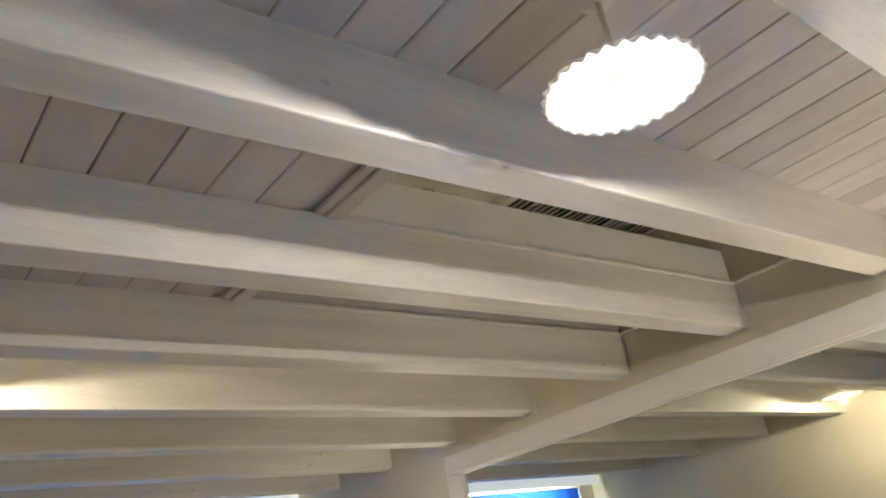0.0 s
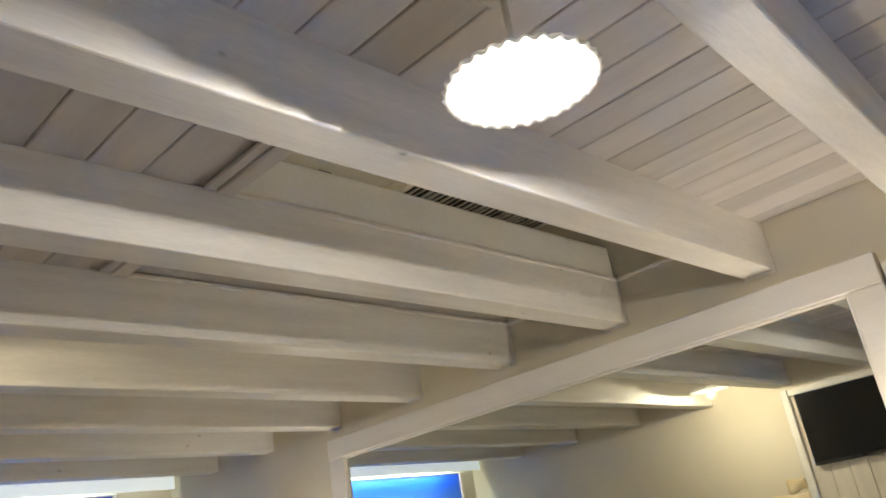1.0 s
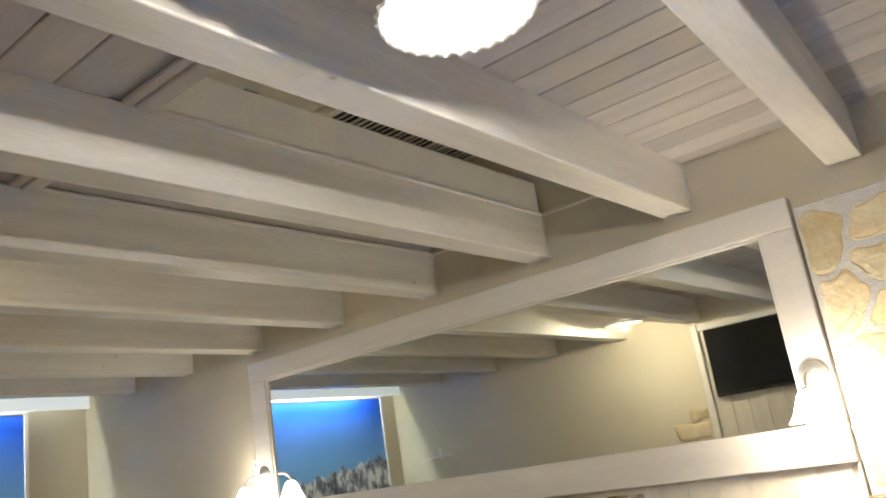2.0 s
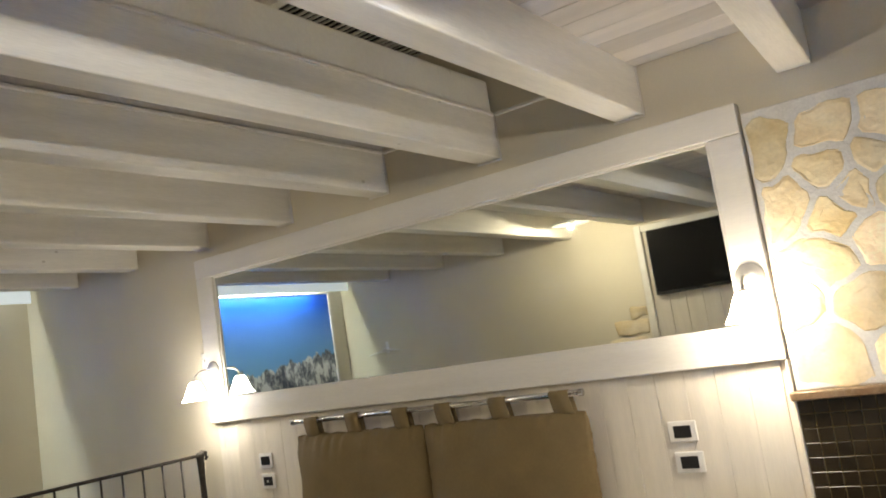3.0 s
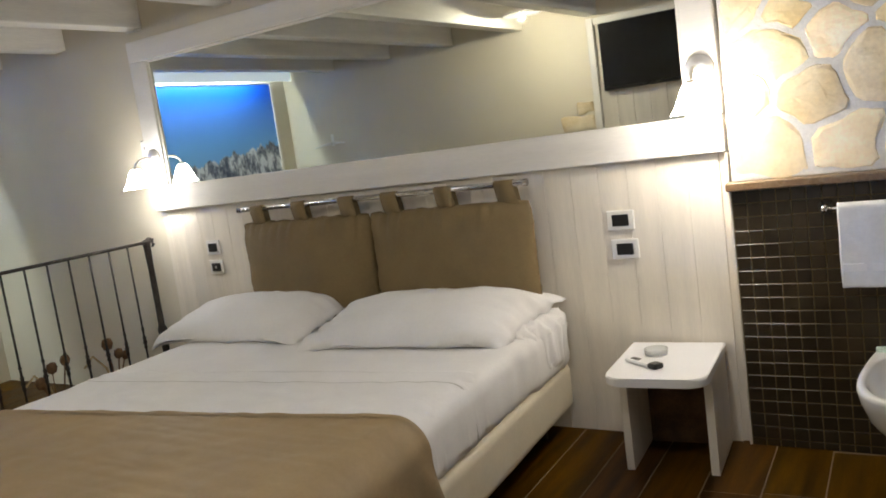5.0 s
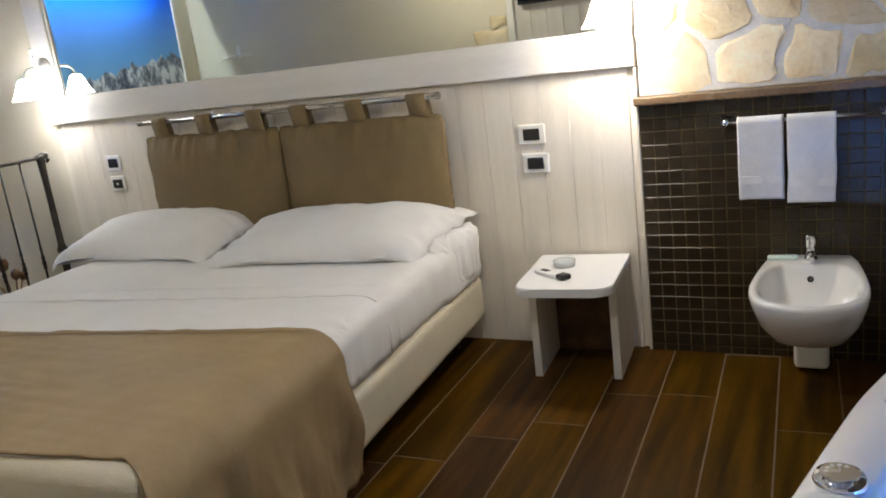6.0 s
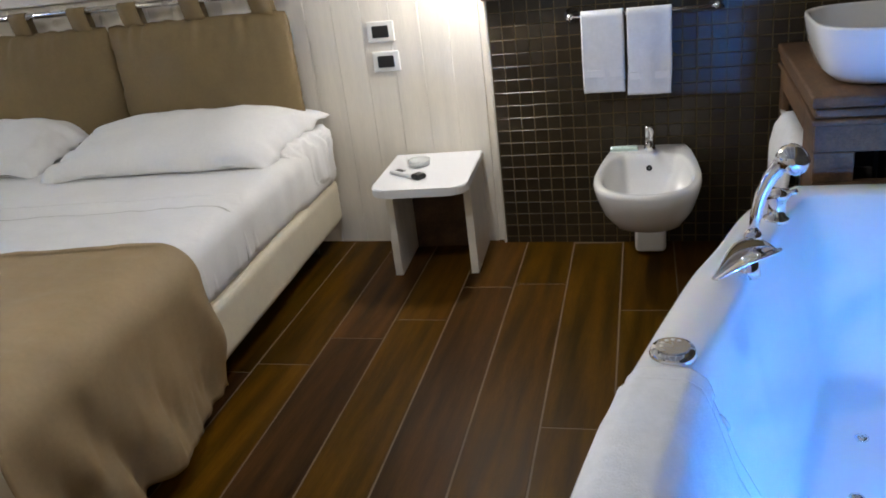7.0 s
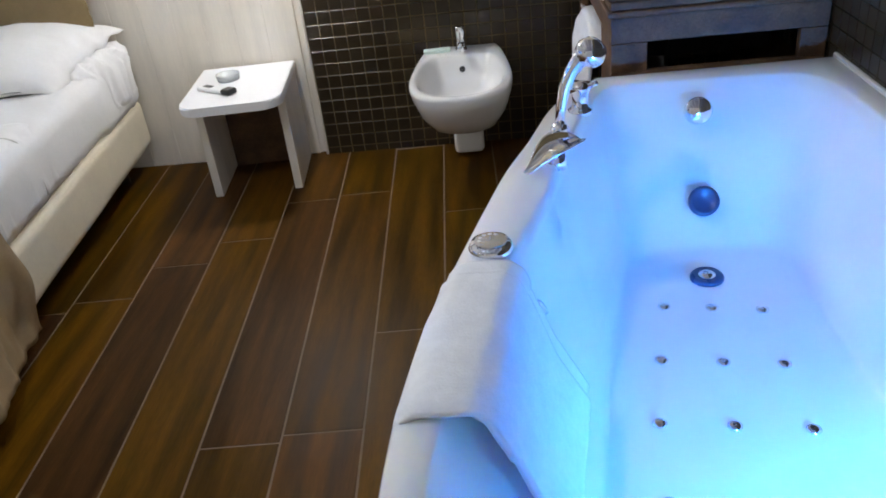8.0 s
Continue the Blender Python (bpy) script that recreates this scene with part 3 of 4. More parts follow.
def head_cushion(x0, x1, tabs, seed):
    cu = thing("headboard_cushion", "taupe padded headboard cushion hanging by cloth tabs", "cushion", ((x0 + x1) / 2, -0.09, 0.76), 0, "headboard cushions")
    w, h = x1 - x0, 0.515

    def f(u, v, s):
        a, b = 2 * u - 1, 2 * v - 1
        e = max(0, 1 - abs(a) ** 2.8) ** 0.55 * max(0, 1 - abs(b) ** 2.6) ** 0.55
        q = Vector((a * 3 + seed, b * 3, s))
        crease = 0.007 * noise.noise(Vector((a * 13 + seed, b * 1.2, 3))) * (0.25 + 2.6 * max(0, b) ** 3)
        rim = max(abs(a), abs(b)) ** 10
        crease += 0.009 * rim * noise.noise(Vector((a * 17 + seed, b * 12, 5)))
        px = a * w / 2 * (1 - 0.025 * abs(b) ** 9) * (1 - 0.012 * (1 - b * b) * abs(a) ** 6)
        pz = b * h / 2 * (1 - 0.035 * abs(a) ** 9) * (1 - 0.015 * (1 - a * a) * abs(b) ** 6)
        px += 0.004 * rim * noise.noise(Vector((b * 9, seed, 1)))
        return Vector((px, -s * (0.088 if s > 0 else 0.045) * e + 0.006 * noise.noise(q) + crease, pz + 0.008 * noise.noise(Vector((a * 8 + seed, 0, 0))) * abs(b) ** 4))

    bm = grid(60, 44, lambda u, v: f(u, v, 1))
    grid(60, 44, lambda u, v: f(u, v, -1), bm)
    bmesh.ops.remove_doubles(bm, verts=bm.verts[:], dist=0.003)
    part("pad", bm, M_CUSH, cu, "", True)
    for x in tabs:
        t = x - (x0 + x1) / 2
        pts = [(-0.006, 0.232), (-0.020, 0.262), (-0.020, 0.295), (-0.018, 0.320), (-0.011, 0.334), (0.0, 0.3385), (0.011, 0.334), (0.018, 0.318), (0.018, 0.285), (0.012, 0.235)]
        bm = bmesh.new()
        cols = [[bm.verts.new((t + dx + 0.022 * (0.32 - z) / 0.1, y, z)) for y, z in pts] for dx in (-0.044, 0.044)]
        for k in range(len(pts) - 1):
            bm.faces.new((cols[0][k], cols[1][k], cols[1][k + 1], cols[0][k + 1]))
        thicken(part("tab", bm, M_CUSH, cu, "", True), 0.004, 0)
    return cu


head_cushion(-2.415, -1.578, (-2.29, -2.01, -1.71), 1.0)
head_cushion(-1.590, -0.755, (-1.46, -1.17, -0.87), 6.0)


# ---- switch plates ----
def switch_plate(x, z, w, label, marks):
    sw = thing("wall_switch", label, "switch", (x, 0.0, z), 0, "switch plates by the bed")
    part("plate", box(-w / 2, w / 2, -0.010, -0.0005, -0.040, 0.040, 0.005, 3), M_PLATE, sw)
    part("rocker", box(-0.034, 0.034, -0.0135, -0.009, -0.023, 0.023, 0.003, 2), M_BLACK, sw, "black rocker insert")
    if marks:
        part("indicator", box(-0.006, 0.006, -0.0145, -0.0125, -0.006, 0.006), M_PLATE, sw)
    return sw


switch_plate(-0.421, 0.890, 0.112, "white plastic switch plate with black rockers", False)
switch_plate(-0.413, 0.774, 0.112, "white plastic switch plate with black rockers", False)
switch_plate(-2.764, 0.886, 0.105, "white plastic switch plate with black rockers", False)
switch_plate(-2.760, 0.776, 0.105, "white plastic socket plate with a small mark", True)
th = thing("thermostat", "small white square room control with dark window", "thermostat", (-3.193, 0.03, 1.482))
part("case", box(-0.042, 0.036, -0.022, -0.0005, -0.045, 0.045, 0.006, 3), M_PLATE, th)
part("window", box(-0.012, 0.012, -0.0245, -0.0215, -0.008, 0.010), M_BLACK, th)


# ---- wall lamps ----
def sconce(x, z, label, glass):
    s = thing("wall_lamp", label, "wall lamp", (x, -0.03, z), 0, "lit wall lamps")
    part("rosette", lathe([(0.053, 0.0), (0.053, 0.005), (0.046, 0.011), (0.036, 0.013), (0.030, 0.020), (0.012, 0.024)], 32, pose(0, -0.0005, 0, 90, 0, 0)), M_NICKEL, s, "", True)
    part("arm", tube([(0, -0.02, 0), (0, -0.06, 0.006), (0, -0.10, 0.002), (0, -0.13, -0.018), (0, -0.14, -0.045)], 0.0065, 10), M_NICKEL, s, "", True)
    part("cap", lathe([(0.012, 0.0), (0.022, -0.008), (0.027, -0.022)], 20, Matrix.Translation((0, -0.14, -0.04))), M_NICKEL, s, "", True)
    part("shade", lathe([(0.024, -0.005), (0.034, -0.02), (0.046, -0.05), (0.058, -0.08), (0.076, -0.108), (0.070, -0.104), (0.050, -0.075), (0.03, -0.03)], 36,
                        Matrix.Translation((0, -0.14, -0.045)), None, 0.03, 9), glass, s, "glowing opal glass bell shade", True)
    return s


sconce(-0.057, 1.424, "lit wall lamp with nickel arm and opal bell glass", M_OPAL)
sconce(-3.085, 1.415, "lit wall lamp with nickel arm and white bell glass", M_OPAL_COOL)


# ---- ceiling lamps: scalloped porcelain plate with a bulb under it ----
def plate_lamp(x, y, z, bulb):
    lamp = thing("ceiling_lamp", "lit ceiling lamp with a scalloped white porcelain plate", "ceiling lamp", (x, y, Z_CEIL), 0, "plate ceiling lamps")
    dz = z - Z_CEIL
    part("canopy", lathe([(0.055, 0.0), (0.055, -0.012), (0.040, -0.035), (0.014, -0.045)], 28), M_PORC, lamp, "", True)
    part("stem", lathe([(0.007, -0.04), (0.007, dz + 0.03)], 10), M_NICKEL, lamp, "", True)
    dish = lathe([(0.0, dz + 0.034), (0.05, dz + 0.034), (0.10, dz + 0.026), (0.131, dz + 0.017), (0.150, dz), (0.148, dz - 0.004), (0.128, dz + 0.011), (0.10, dz + 0.020), (0.05, dz + 0.027), (0.0, dz + 0.027)],
                 330, None, None, 0.019, 30)
    for v in dish.verts:
        v.co.z += 0.0035 * math.cos(30 * math.atan2(v.co.y, v.co.x)) * (math.hypot(v.co.x, v.co.y) / 0.150) ** 8
    part("plate", dish, M_PORC, lamp, "scalloped porcelain plate", True)
    part("socket", lathe([(0.016, dz + 0.026), (0.012, dz - 0.018)], 16), M_PORC, lamp)
    part("bulb", lathe([(0.0, dz - 0.039), (0.010, dz - 0.037), (0.0145, dz - 0.031), (0.0135, dz - 0.024), (0.010, dz - 0.020), (0.0, dz - 0.019)], 20), bulb, lamp, "glowing bulb", True)
    return lamp


plate_lamp(-0.002, -1.955, 2.091, M_BULB)
plate_lamp(-2.05, -2.80, 2.172, M_BULB_FAR)

# ---- bedside table and what lies on it ----
table = thing("bedside_table", "small white bedside table with two panel legs", "bedside table", (-0.237, -0.02, 0), 4.5)


def table_top():
    w, d = 0.178, 0.45
    out = [Vector((-w, 0)), Vector((w, 0))]
    for cx, a0 in ((w - 0.06, 0), (-w + 0.06, -90)):
        for k in range(7):
            a = radians(a0 - 15 * k)
            out.append(Vector((cx + 0.06 * math.cos(a), -d + 0.06 + 0.06 * math.sin(a))))
    bm = bmesh.new()
    lo = [bm.verts.new((p.x, p.y, 0.366)) for p in out]
    hi = [bm.verts.new((p.x, p.y, 0.398)) for p in out]
    bm.faces.new(lo)
    bm.faces.new(hi)
    for k in range(len(out)):
        j = (k + 1) % len(out)
        bm.faces.new((lo[k], lo[j], hi[j], hi[k]))
    es = [e for e in bm.edges if abs(e.verts[0].co.z - e.verts[1].co.z) < 1e-6]
    bmesh.ops.bevel(bm, geom=es, offset=0.004, segments=2, affect="EDGES")
    return bm


part("tabletop", table_top(), M_WHITEP, table, "white laminate top with rounded corners")
part("leg", box(-0.160, -0.130, -0.318, -0.004, 0, 0.366, 0.003), M_BOARD, table)
part("leg", box(0.142, 0.172, -0.318, -0.004, 0, 0.366, 0.003), M_BOARD, table)

part("back_panel", box(-0.130, 0.142, -0.035, -0.012, 0.0, 0.366, 0.002), M_OLDWOOD, table, "brown back panel")

ash = thing("ashtray", "round clear glass ashtray on the bedside table", "ashtray", (-0.272, -0.185, 0.3985))
part("bowl", lathe([(0.0, 0.0), (0.040, 0.0), (0.044, 0.022), (0.038, 0.022), (0.034, 0.007), (0.0, 0.007)], 28), M_GLASS, ash, "", True)
rem = thing("remote_control", "white remote control with a dark end", "remote control", (-0.278, -0.318, 0.3985), -32)
part("case", box(-0.085, 0.04, -0.02, 0.02, 0, 0.016, 0.006, 3), M_WHITEP, rem)
part("display", box(-0.06, -0.02, -0.010, 0.010, 0.0155, 0.0172, 0.0005, 1), M_BLACK, rem)
part("tip", rounded(0.04, 0.085, -0.022, 0.022, 0, 0.02, 0.008, 3), M_BLACK, rem, "dark rubber end")

# ---- iron railing beside the bed ----
railing = thing("stair_railing", "dark wrought iron railing with knotted balusters", "railing", (-3.2, -0.1, 0))
part("handrail", box(-0.016, 0.016, -2.75, 0.03, 0.945, 0.962, 0.004, 2), M_IRON, railing, "flat iron handrail")
part("bottom_rail", box(-0.014, 0.014, -2.75, 0.0, 0.08, 0.098, 0.003), M_IRON, railing)
baluster = [(0.0058, 0.09), (0.0058, 0.36), (0.011, 0.372), (0.0075, 0.384), (0.013, 0.40), (0.0075, 0.416), (0.011, 0.428), (0.0062, 0.44),
            (0.0062, 0.47), (0.010, 0.478), (0.0062, 0.486), (0.0058, 0.50), (0.0058, 0.946)]
base_mesh = None
for k in range(22):
    y = -0.13 - 0.1205 * k
    if base_mesh is None:
        ob = part("baluster", lathe(baluster, 10), M_IRON, railing, "", True)
        base_mesh = ob.data
    else:
        ob = new("baluster", base_mesh)
        ob.parent = railing
    ob.location = (0, y, 0)
part("end_post", lathe([(0.020, 0.0), (0.020, 0.34), (0.026, 0.37), (0.022, 0.40), (0.028, 0.44), (0.018, 0.47), (0.017, 0.8), (0.021, 0.93), (0.026, 0.955), (0.02, 0.968)], 14), M_IRON, railing, "heavier end post", True)
part("scroll", tube([(0, 0.0, 0.955), (0, 0.018, 0.965), (0, 0.040, 0.958), (0, 0.046, 0.938), (0, 0.034, 0.922)], 0.012, 10, radii=[0.016, 0.016, 0.014, 0.011, 0.007]), M_IRON, railing, "small rolled iron scroll", True)
part("end_post", lathe([(0.020, 0.0), (0.020, 0.93), (0.026, 0.955), (0.02, 0.968)], 14, Matrix.Translation((0, -2.75, 0))), M_IRON, railing, "", True)

# ---- bath ----
ZR = 0.53
OUT_L = [(0.985, -0.882), (0.905, -0.978), (0.838, -1.098), (0.774, -1.290), (0.718, -1.440), (0.668, -1.615), (0.640, -1.720), (0.610, -1.835), (0.572, -1.99), (0.549, -2.13), (0.538, -2.24), (0.534, -2.40), (0.55, -2.62), (0.60, -2.74)]
OUT_R = [(1.60, -2.76), (XE - 0.004, -2.70), (XE - 0.004, -1.6), (XE - 0.004, -0.875)]
IN_L = [(1.075, -0.965), (1.010, -0.975), (0.970, -1.040), (0.908, -1.197), (0.836, -1.427), (0.808, -1.530), (0.766, -1.666), (0.724, -1.789), (0.688, -1.90), (0.640, -2.07), (0.610, -2.22), (0.595, -2.40), (0.62, -2.58), (0.72, -2.66)]
IN_R = [(1.48, -2.67), (1.55, -2.60), (1.563, -1.8), (1.56, -1.20), (1.535, -1.03), (1.47, -0.975)]
FL_L = [(1.10, -1.20), (1.03, -1.25), (0.985, -1.40), (0.945, -1.58), (0.905, -1.76), (0.88, -1.90), (0.86, -2.06), (0.86, -2.22), (0.87, -2.36), (0.90, -2.46), (0.97, -2.50)]
FL_R = [(1.36, -2.50), (1.40, -2.44), (1.41, -1.9), (1.41, -1.38), (1.40, -1.25), (1.35, -1.205)]


def resample(points, n):
    pts = [Vector(p) for p in points]
    ds = [(b - a).length for a, b in zip(pts, pts[1:] + pts[:1])]
    total, out = sum(ds), []
    for k in range(n):
        t = total * k / n
        for i, d in enumerate(ds):
            if t <= d:
                out.append(pts[i].lerp(pts[(i + 1) % len(pts)], t / d))
                break
            t -= d
    return out


bath = thing("bathtub", "white acrylic whirlpool bath lit blue from inside", "bathtub", (0, 0, 0))
NS = 220


def curve(points, n=6):
    """A smooth open line through the points."""
    p = [Vector(q) for q in points]
    out = []
    for i in range(len(p) - 1):
        a, b, c, d = p[max(i - 1, 0)], p[i], p[i + 1], p[min(i + 2, len(p) - 1)]
        for k in range(n):
            t = k / n
            out.append(0.5 * ((2 * b) + (c - a) * t + (2 * a - 5 * b + 4 * c - d) * t * t + (3 * b - a - 3 * c + d) * t ** 3))
    return out + [p[-1]]


def on_rays(ring, centre, ways):
    """Where rays from a centre leave a ring."""
    out = []
    for d in ways:
        best = 0.0
        for p, q in zip(ring, ring[1:] + ring[:1]):
            e, w = q - p, p - centre
            det = d.x * (-e.y) - d.y * (-e.x)
            if abs(det) < 1e-12:
                continue
            t = (w.x * (-e.y) - w.y * (-e.x)) / det
            u = (d.x * w.y - d.y * w.x) / det
            if t > best and -1e-6 <= u <= 1 + 1e-6:
                best = t
        out.append(centre + d * best)
    return out


CC = Vector((1.15, -1.85))
outer_a = resample(curve(OUT_L) + [Vector(p) for p in OUT_R], NS)
ways = [(p - CC).normalized() for p in outer_a]
inner_a = on_rays(smoothed(curve(IN_L) + [Vector(p) for p in IN_R], 2), CC, ways)
flr_a = on_rays(smoothed(curve(FL_L) + [Vector(p) for p in FL_R], 2), CC, ways)
bm = bmesh.new()
rings = []


def ring_at(pts, z):
    rings.append([bm.verts.new((p.x, p.y, z)) for p in pts])


ring_at([p.lerp(CC, 0.06) for p in outer_a], 0.0)
ring_at([p.lerp(CC, 0.06) for p in outer_a], 0.40)
ring_at([p.lerp(CC, 0.03) for p in outer_a], 0.46)
ring_at([p.lerp(CC, 0.004) for p in outer_a], ZR - 0.05)
ring_at(outer_a, ZR - 0.012)
ring_at([p.lerp(CC, 0.008) for p in outer_a], ZR - 0.002)
ring_at([p.lerp(CC, 0.016) for p in outer_a], ZR)
ring_at([p.lerp(q, 0.08) for p, q in zip(inner_a, outer_a)], ZR)
ring_at(inner_a, ZR - 0.006)
for t, z in ((0.06, 0.49), (0.20, 0.42), (0.38, 0.33), (0.56, 0.25), (0.74, 0.19), (0.90, 0.152), (1.0, 0.141)):
    ring_at([p.lerp(q, t) for p, q in zip(inner_a, flr_a)], z)
ring_at([q.lerp(CC, 0.3) for q in flr_a], 0.138)
ring_at([q.lerp(CC, 0.8) for q in flr_a], 0.137)
for a, b in zip(rings, rings[1:]):
    for k in range(NS):
        bm.faces.new((a[k], a[(k + 1) % NS], b[(k + 1) % NS], b[k]))
bm.faces.new(rings[-1])
part("tub_shell", bm, M_ACRYL, bath, "", True)
part("wall_upstand", box(XE - 0.016, XE - 0.002, -2.70, -0.878, ZR - 0.01, ZR + 0.010, 0.005, 3), M_ACRYL, bath)

jets = [(1.073, -1.437), (1.181, -1.454), (1.291, -1.473), (1.028, -1.636), (1.155, -1.654), (1.277, -1.671), (0.987, -1.83), (1.127, -1.848), (1.268, -1.867),
        (0.965, -2.03), (1.11, -2.05), (1.26, -2.07)]
for x, y in jets:
    part("air_jet", lathe([(0.0145, 0.0), (0.0145, 0.004), (0.009, 0.007), (0.0, 0.0055)], 16, Matrix.Translation((x, y, 0.139))), M_CHROME, bath, "chrome air jet", True)
part("side_jet", lathe([(0.016, 0.0), (0.015, 0.006), (0.008, 0.008), (0.0, 0.006)], 18, Matrix.Translation((0.768, -1.79, 0.408)) @ pose(0, 0, 0, 0, 62, 17)), M_ACRYL, bath, "white side jet", True)
drain = part("drain", lathe([(0.041, 0.0), (0.041, 0.006), (0.036, 0.012), (0.026, 0.009), (0.0, 0.009)], 30, Matrix.Translation((1.20, -1.325, 0.139))), M_INLET, bath, "dark blue-grey drain ring", True)
part("plug", lathe([(0.022, 0.0), (0.021, 0.006), (0.012, 0.010), (0.0, 0.011)], 24, Matrix.Translation((1.20, -1.325, 0.147))), M_CHROME, drain, "chrome plug", True)
END = Matrix.Translation((1.232, -1.128, 0.250)) @ pose(0, 0, 0, 55, 0, 0)
part("suction_inlet", lathe([(0.040, 0.0), (0.040, 0.010), (0.032, 0.014), (0.028, 0.008), (0.0, 0.008)], 28, END), M_INLET, bath, "round dark suction inlet", True)
part("overflow_knob", lathe([(0.036, 0.0), (0.036, 0.014), (0.028, 0.022), (0.0, 0.024)], 28, Matrix.Translation((1.228, -1.03, 0.465)) @ pose(0, 0, 0, 70, 0, 0)), M_CHROME, bath, "chrome overflow knob", True)
ctrl = part("control_dial", lathe([(0.040, 0.0), (0.041, 0.010), (0.036, 0.020), (0.0, 0.022)], 30, Matrix.Translation((0.684, -1.775, ZR - 0.001))), M_CHROME, bath, "chrome control dial", True)
part("dial_face", lathe([(0.030, 0.0), (0.029, 0.003), (0.0, 0.004)], 26, Matrix.Translation((0.684, -1.775, ZR + 0.020))), M_STEEL, ctrl)
for k in range(5):
    a = radians(60 + 32 * k)
    part("button", lathe([(0.004, 0.0), (0.0, 0.002)], 8, Matrix.Translation((0.684 + 0.02 * math.cos(a), -1.775 + 0.02 * math.sin(a), ZR + 0.0235))), M_PLATE, ctrl)
for x in (1.27, 1.345, 1.42, 1.495):
    at = Matrix.Translation((x, -2.622, 0.445)) @ pose(0, 0, 0, -124, 0, 0)
    spot = part("underwater_light", lathe([(0.032, 0.0), (0.032, 0.006), (0.0, 0.010)], 24, at), M_LED, bath, "glowing blue underwater light", True)
    # unseen tube added to narrow the blue beam and spare the west wall
    part("light_snoot", lathe([(0.037, -0.030), (0.037, 0.036), (0.033, 0.036), (0.033, -0.001)], 24, at), M_INLET, spot, "", True)

# bath tap set on the rim
tap = thing("bath_tap_set", "chrome bath filler with hand shower on the rim", "bath tap", (-0.006, -0.026, ZR))


def scoop():
    a, b = Vector((0.768, -1.468, 0.012)), Vector((0.894, -1.362, 0.036))
    along = (b - a).normalized()
    across = Vector((-along.y, along.x, 0)).normalized()

    def f(u, v):
        w = 0.008 + 0.037 * math.sin(min(1.0, u / 0.66) * math.pi / 2) ** 1.6
        if u > 0.66:
            w *= max(0.0, 1 - ((u - 0.66) / 0.345) ** 2) ** 0.5
        c = 2 * v - 1
        p = a.lerp(b, u) + across * w * c
        p.z += 0.020 * abs(c) ** 2 * (w / 0.045) + 0.010 * math.sin(math.pi * u)
        return p

    return grid(30, 20, f)


thicken(part("spout", scoop(), M_CHROME, tap, "shell-shaped waterfall spout", True), 0.005, 0)
part("spout_foot", lathe([(0.024, -0.002), (0.022, 0.012), (0.016, 0.038)], 20, Matrix.Translation((0.838, -1.410, 0))), M_CHROME, tap, "", True)
part("shower_holder", lathe([(0.026, -0.002), (0.026, 0.006), (0.018, 0.014), (0.021, 0.022), (0.013, 0.034)], 22, Matrix.Translation((0.858, -1.255, 0))), M_CHROME, tap, "", True)
hand = part("hand_shower", tube([(0.858, -1.255, 0.03), (0.862, -1.252, 0.07), (0.872, -1.248, 0.115), (0.888, -1.246, 0.152), (0.910, -1.248, 0.182), (0.932, -1.252, 0.197)], 0.012, 14,
                                radii=[0.010, 0.012, 0.014, 0.016, 0.019, 0.024]), M_CHROME, tap, "chrome hand shower", True)
part("shower_head", lathe([(0.012, 0.028), (0.029, 0.020), (0.036, 0.002), (0.033, -0.012), (0.0, -0.014)], 26, Matrix.Translation((0.930, -1.256, 0.194)) @ pose(0, 0, 0, 25, 35, 0)), M_CHROME, hand, "", True)
valve = part("valve", lathe([(0.030, -0.002), (0.030, 0.008), (0.020, 0.014), (0.020, 0.05), (0.026, 0.056), (0.026, 0.075), (0.0, 0.08)], 22, Matrix.Translation((0.921, -1.109, 0))), M_CHROME, tap, "chrome mixer valve", True)
part("lever", tube([(0.921, -1.109, 0.066), (0.945, -1.125, 0.072), (0.958, -1.134, 0.08)], 0.007, 10), M_CHROME, valve, "", True)


# white towel over the rim
def rim_towel():
    prof = [(0.012, -0.34), (0.006, -0.20), (-0.004, -0.06), (0.004, -0.010), (0.026, 0.004), (0.06, 0.005), (0.095, 0.002), (0.116, -0.014), (0.140, -0.075), (0.172, -0.17), (0.208, -0.245), (0.232, -0.295)]

    def f(u, v):
        y = -1.838 - 0.372 * u
        k = v * (len(prof) - 1)
        i = min(int(k), len(prof) - 2)
        a, b = prof[i], prof[i + 1]
        t = k - i
        x, z = a[0] + (b[0] - a[0]) * t, a[1] + (b[1] - a[1]) * t
        edge = 0.614 - 0.062 * min(1, u) ** 0.9
        low = 0.006 * (1 if u < 0.13 else 0)
        x += low * (1 if v < 0.3 else (-1 if v > 0.68 else 0))
        z -= low if 0.25 < v < 0.75 else 0
        roll = 0.010 * max(0, (u - 0.93) / 0.07) ** 2
        z -= roll if 0.25 < v < 0.75 else 0
        w = 0.005 * noise.noise(Vector((y * 9, v * 5, 0)))
        return Vector((edge + x + w, y + 0.02 * (v - 0.4) + 0.006 * noise.noise(Vector((v * 7, u * 3, 4))), ZR + 0.006 + z + 0.003 * noise.noise(Vector((y * 12, v * 9, 2)))))

    return grid(76, 70, f)


tagged(thicken(part("bath_towel", rim_towel(), M_TOWEL, None, "", True), 0.014, 1.0), "white towel folded over the bath rim", "towel")

# ---- bidet ----
bidet = thing("bidet", "white ceramic wall-hung bidet with chrome tap", "bidet", (0.592, -0.022, 0))


def half_outline(points, n=26):
    """A closed outline from one half, mirrored in x."""
    line = curve(points, 8)
    right = [line[round(k * (len(line) - 1) / (n - 1))] for k in range(n)]
    return right + [Vector((-p.x, p.y)) for p in reversed(right[:-1])]


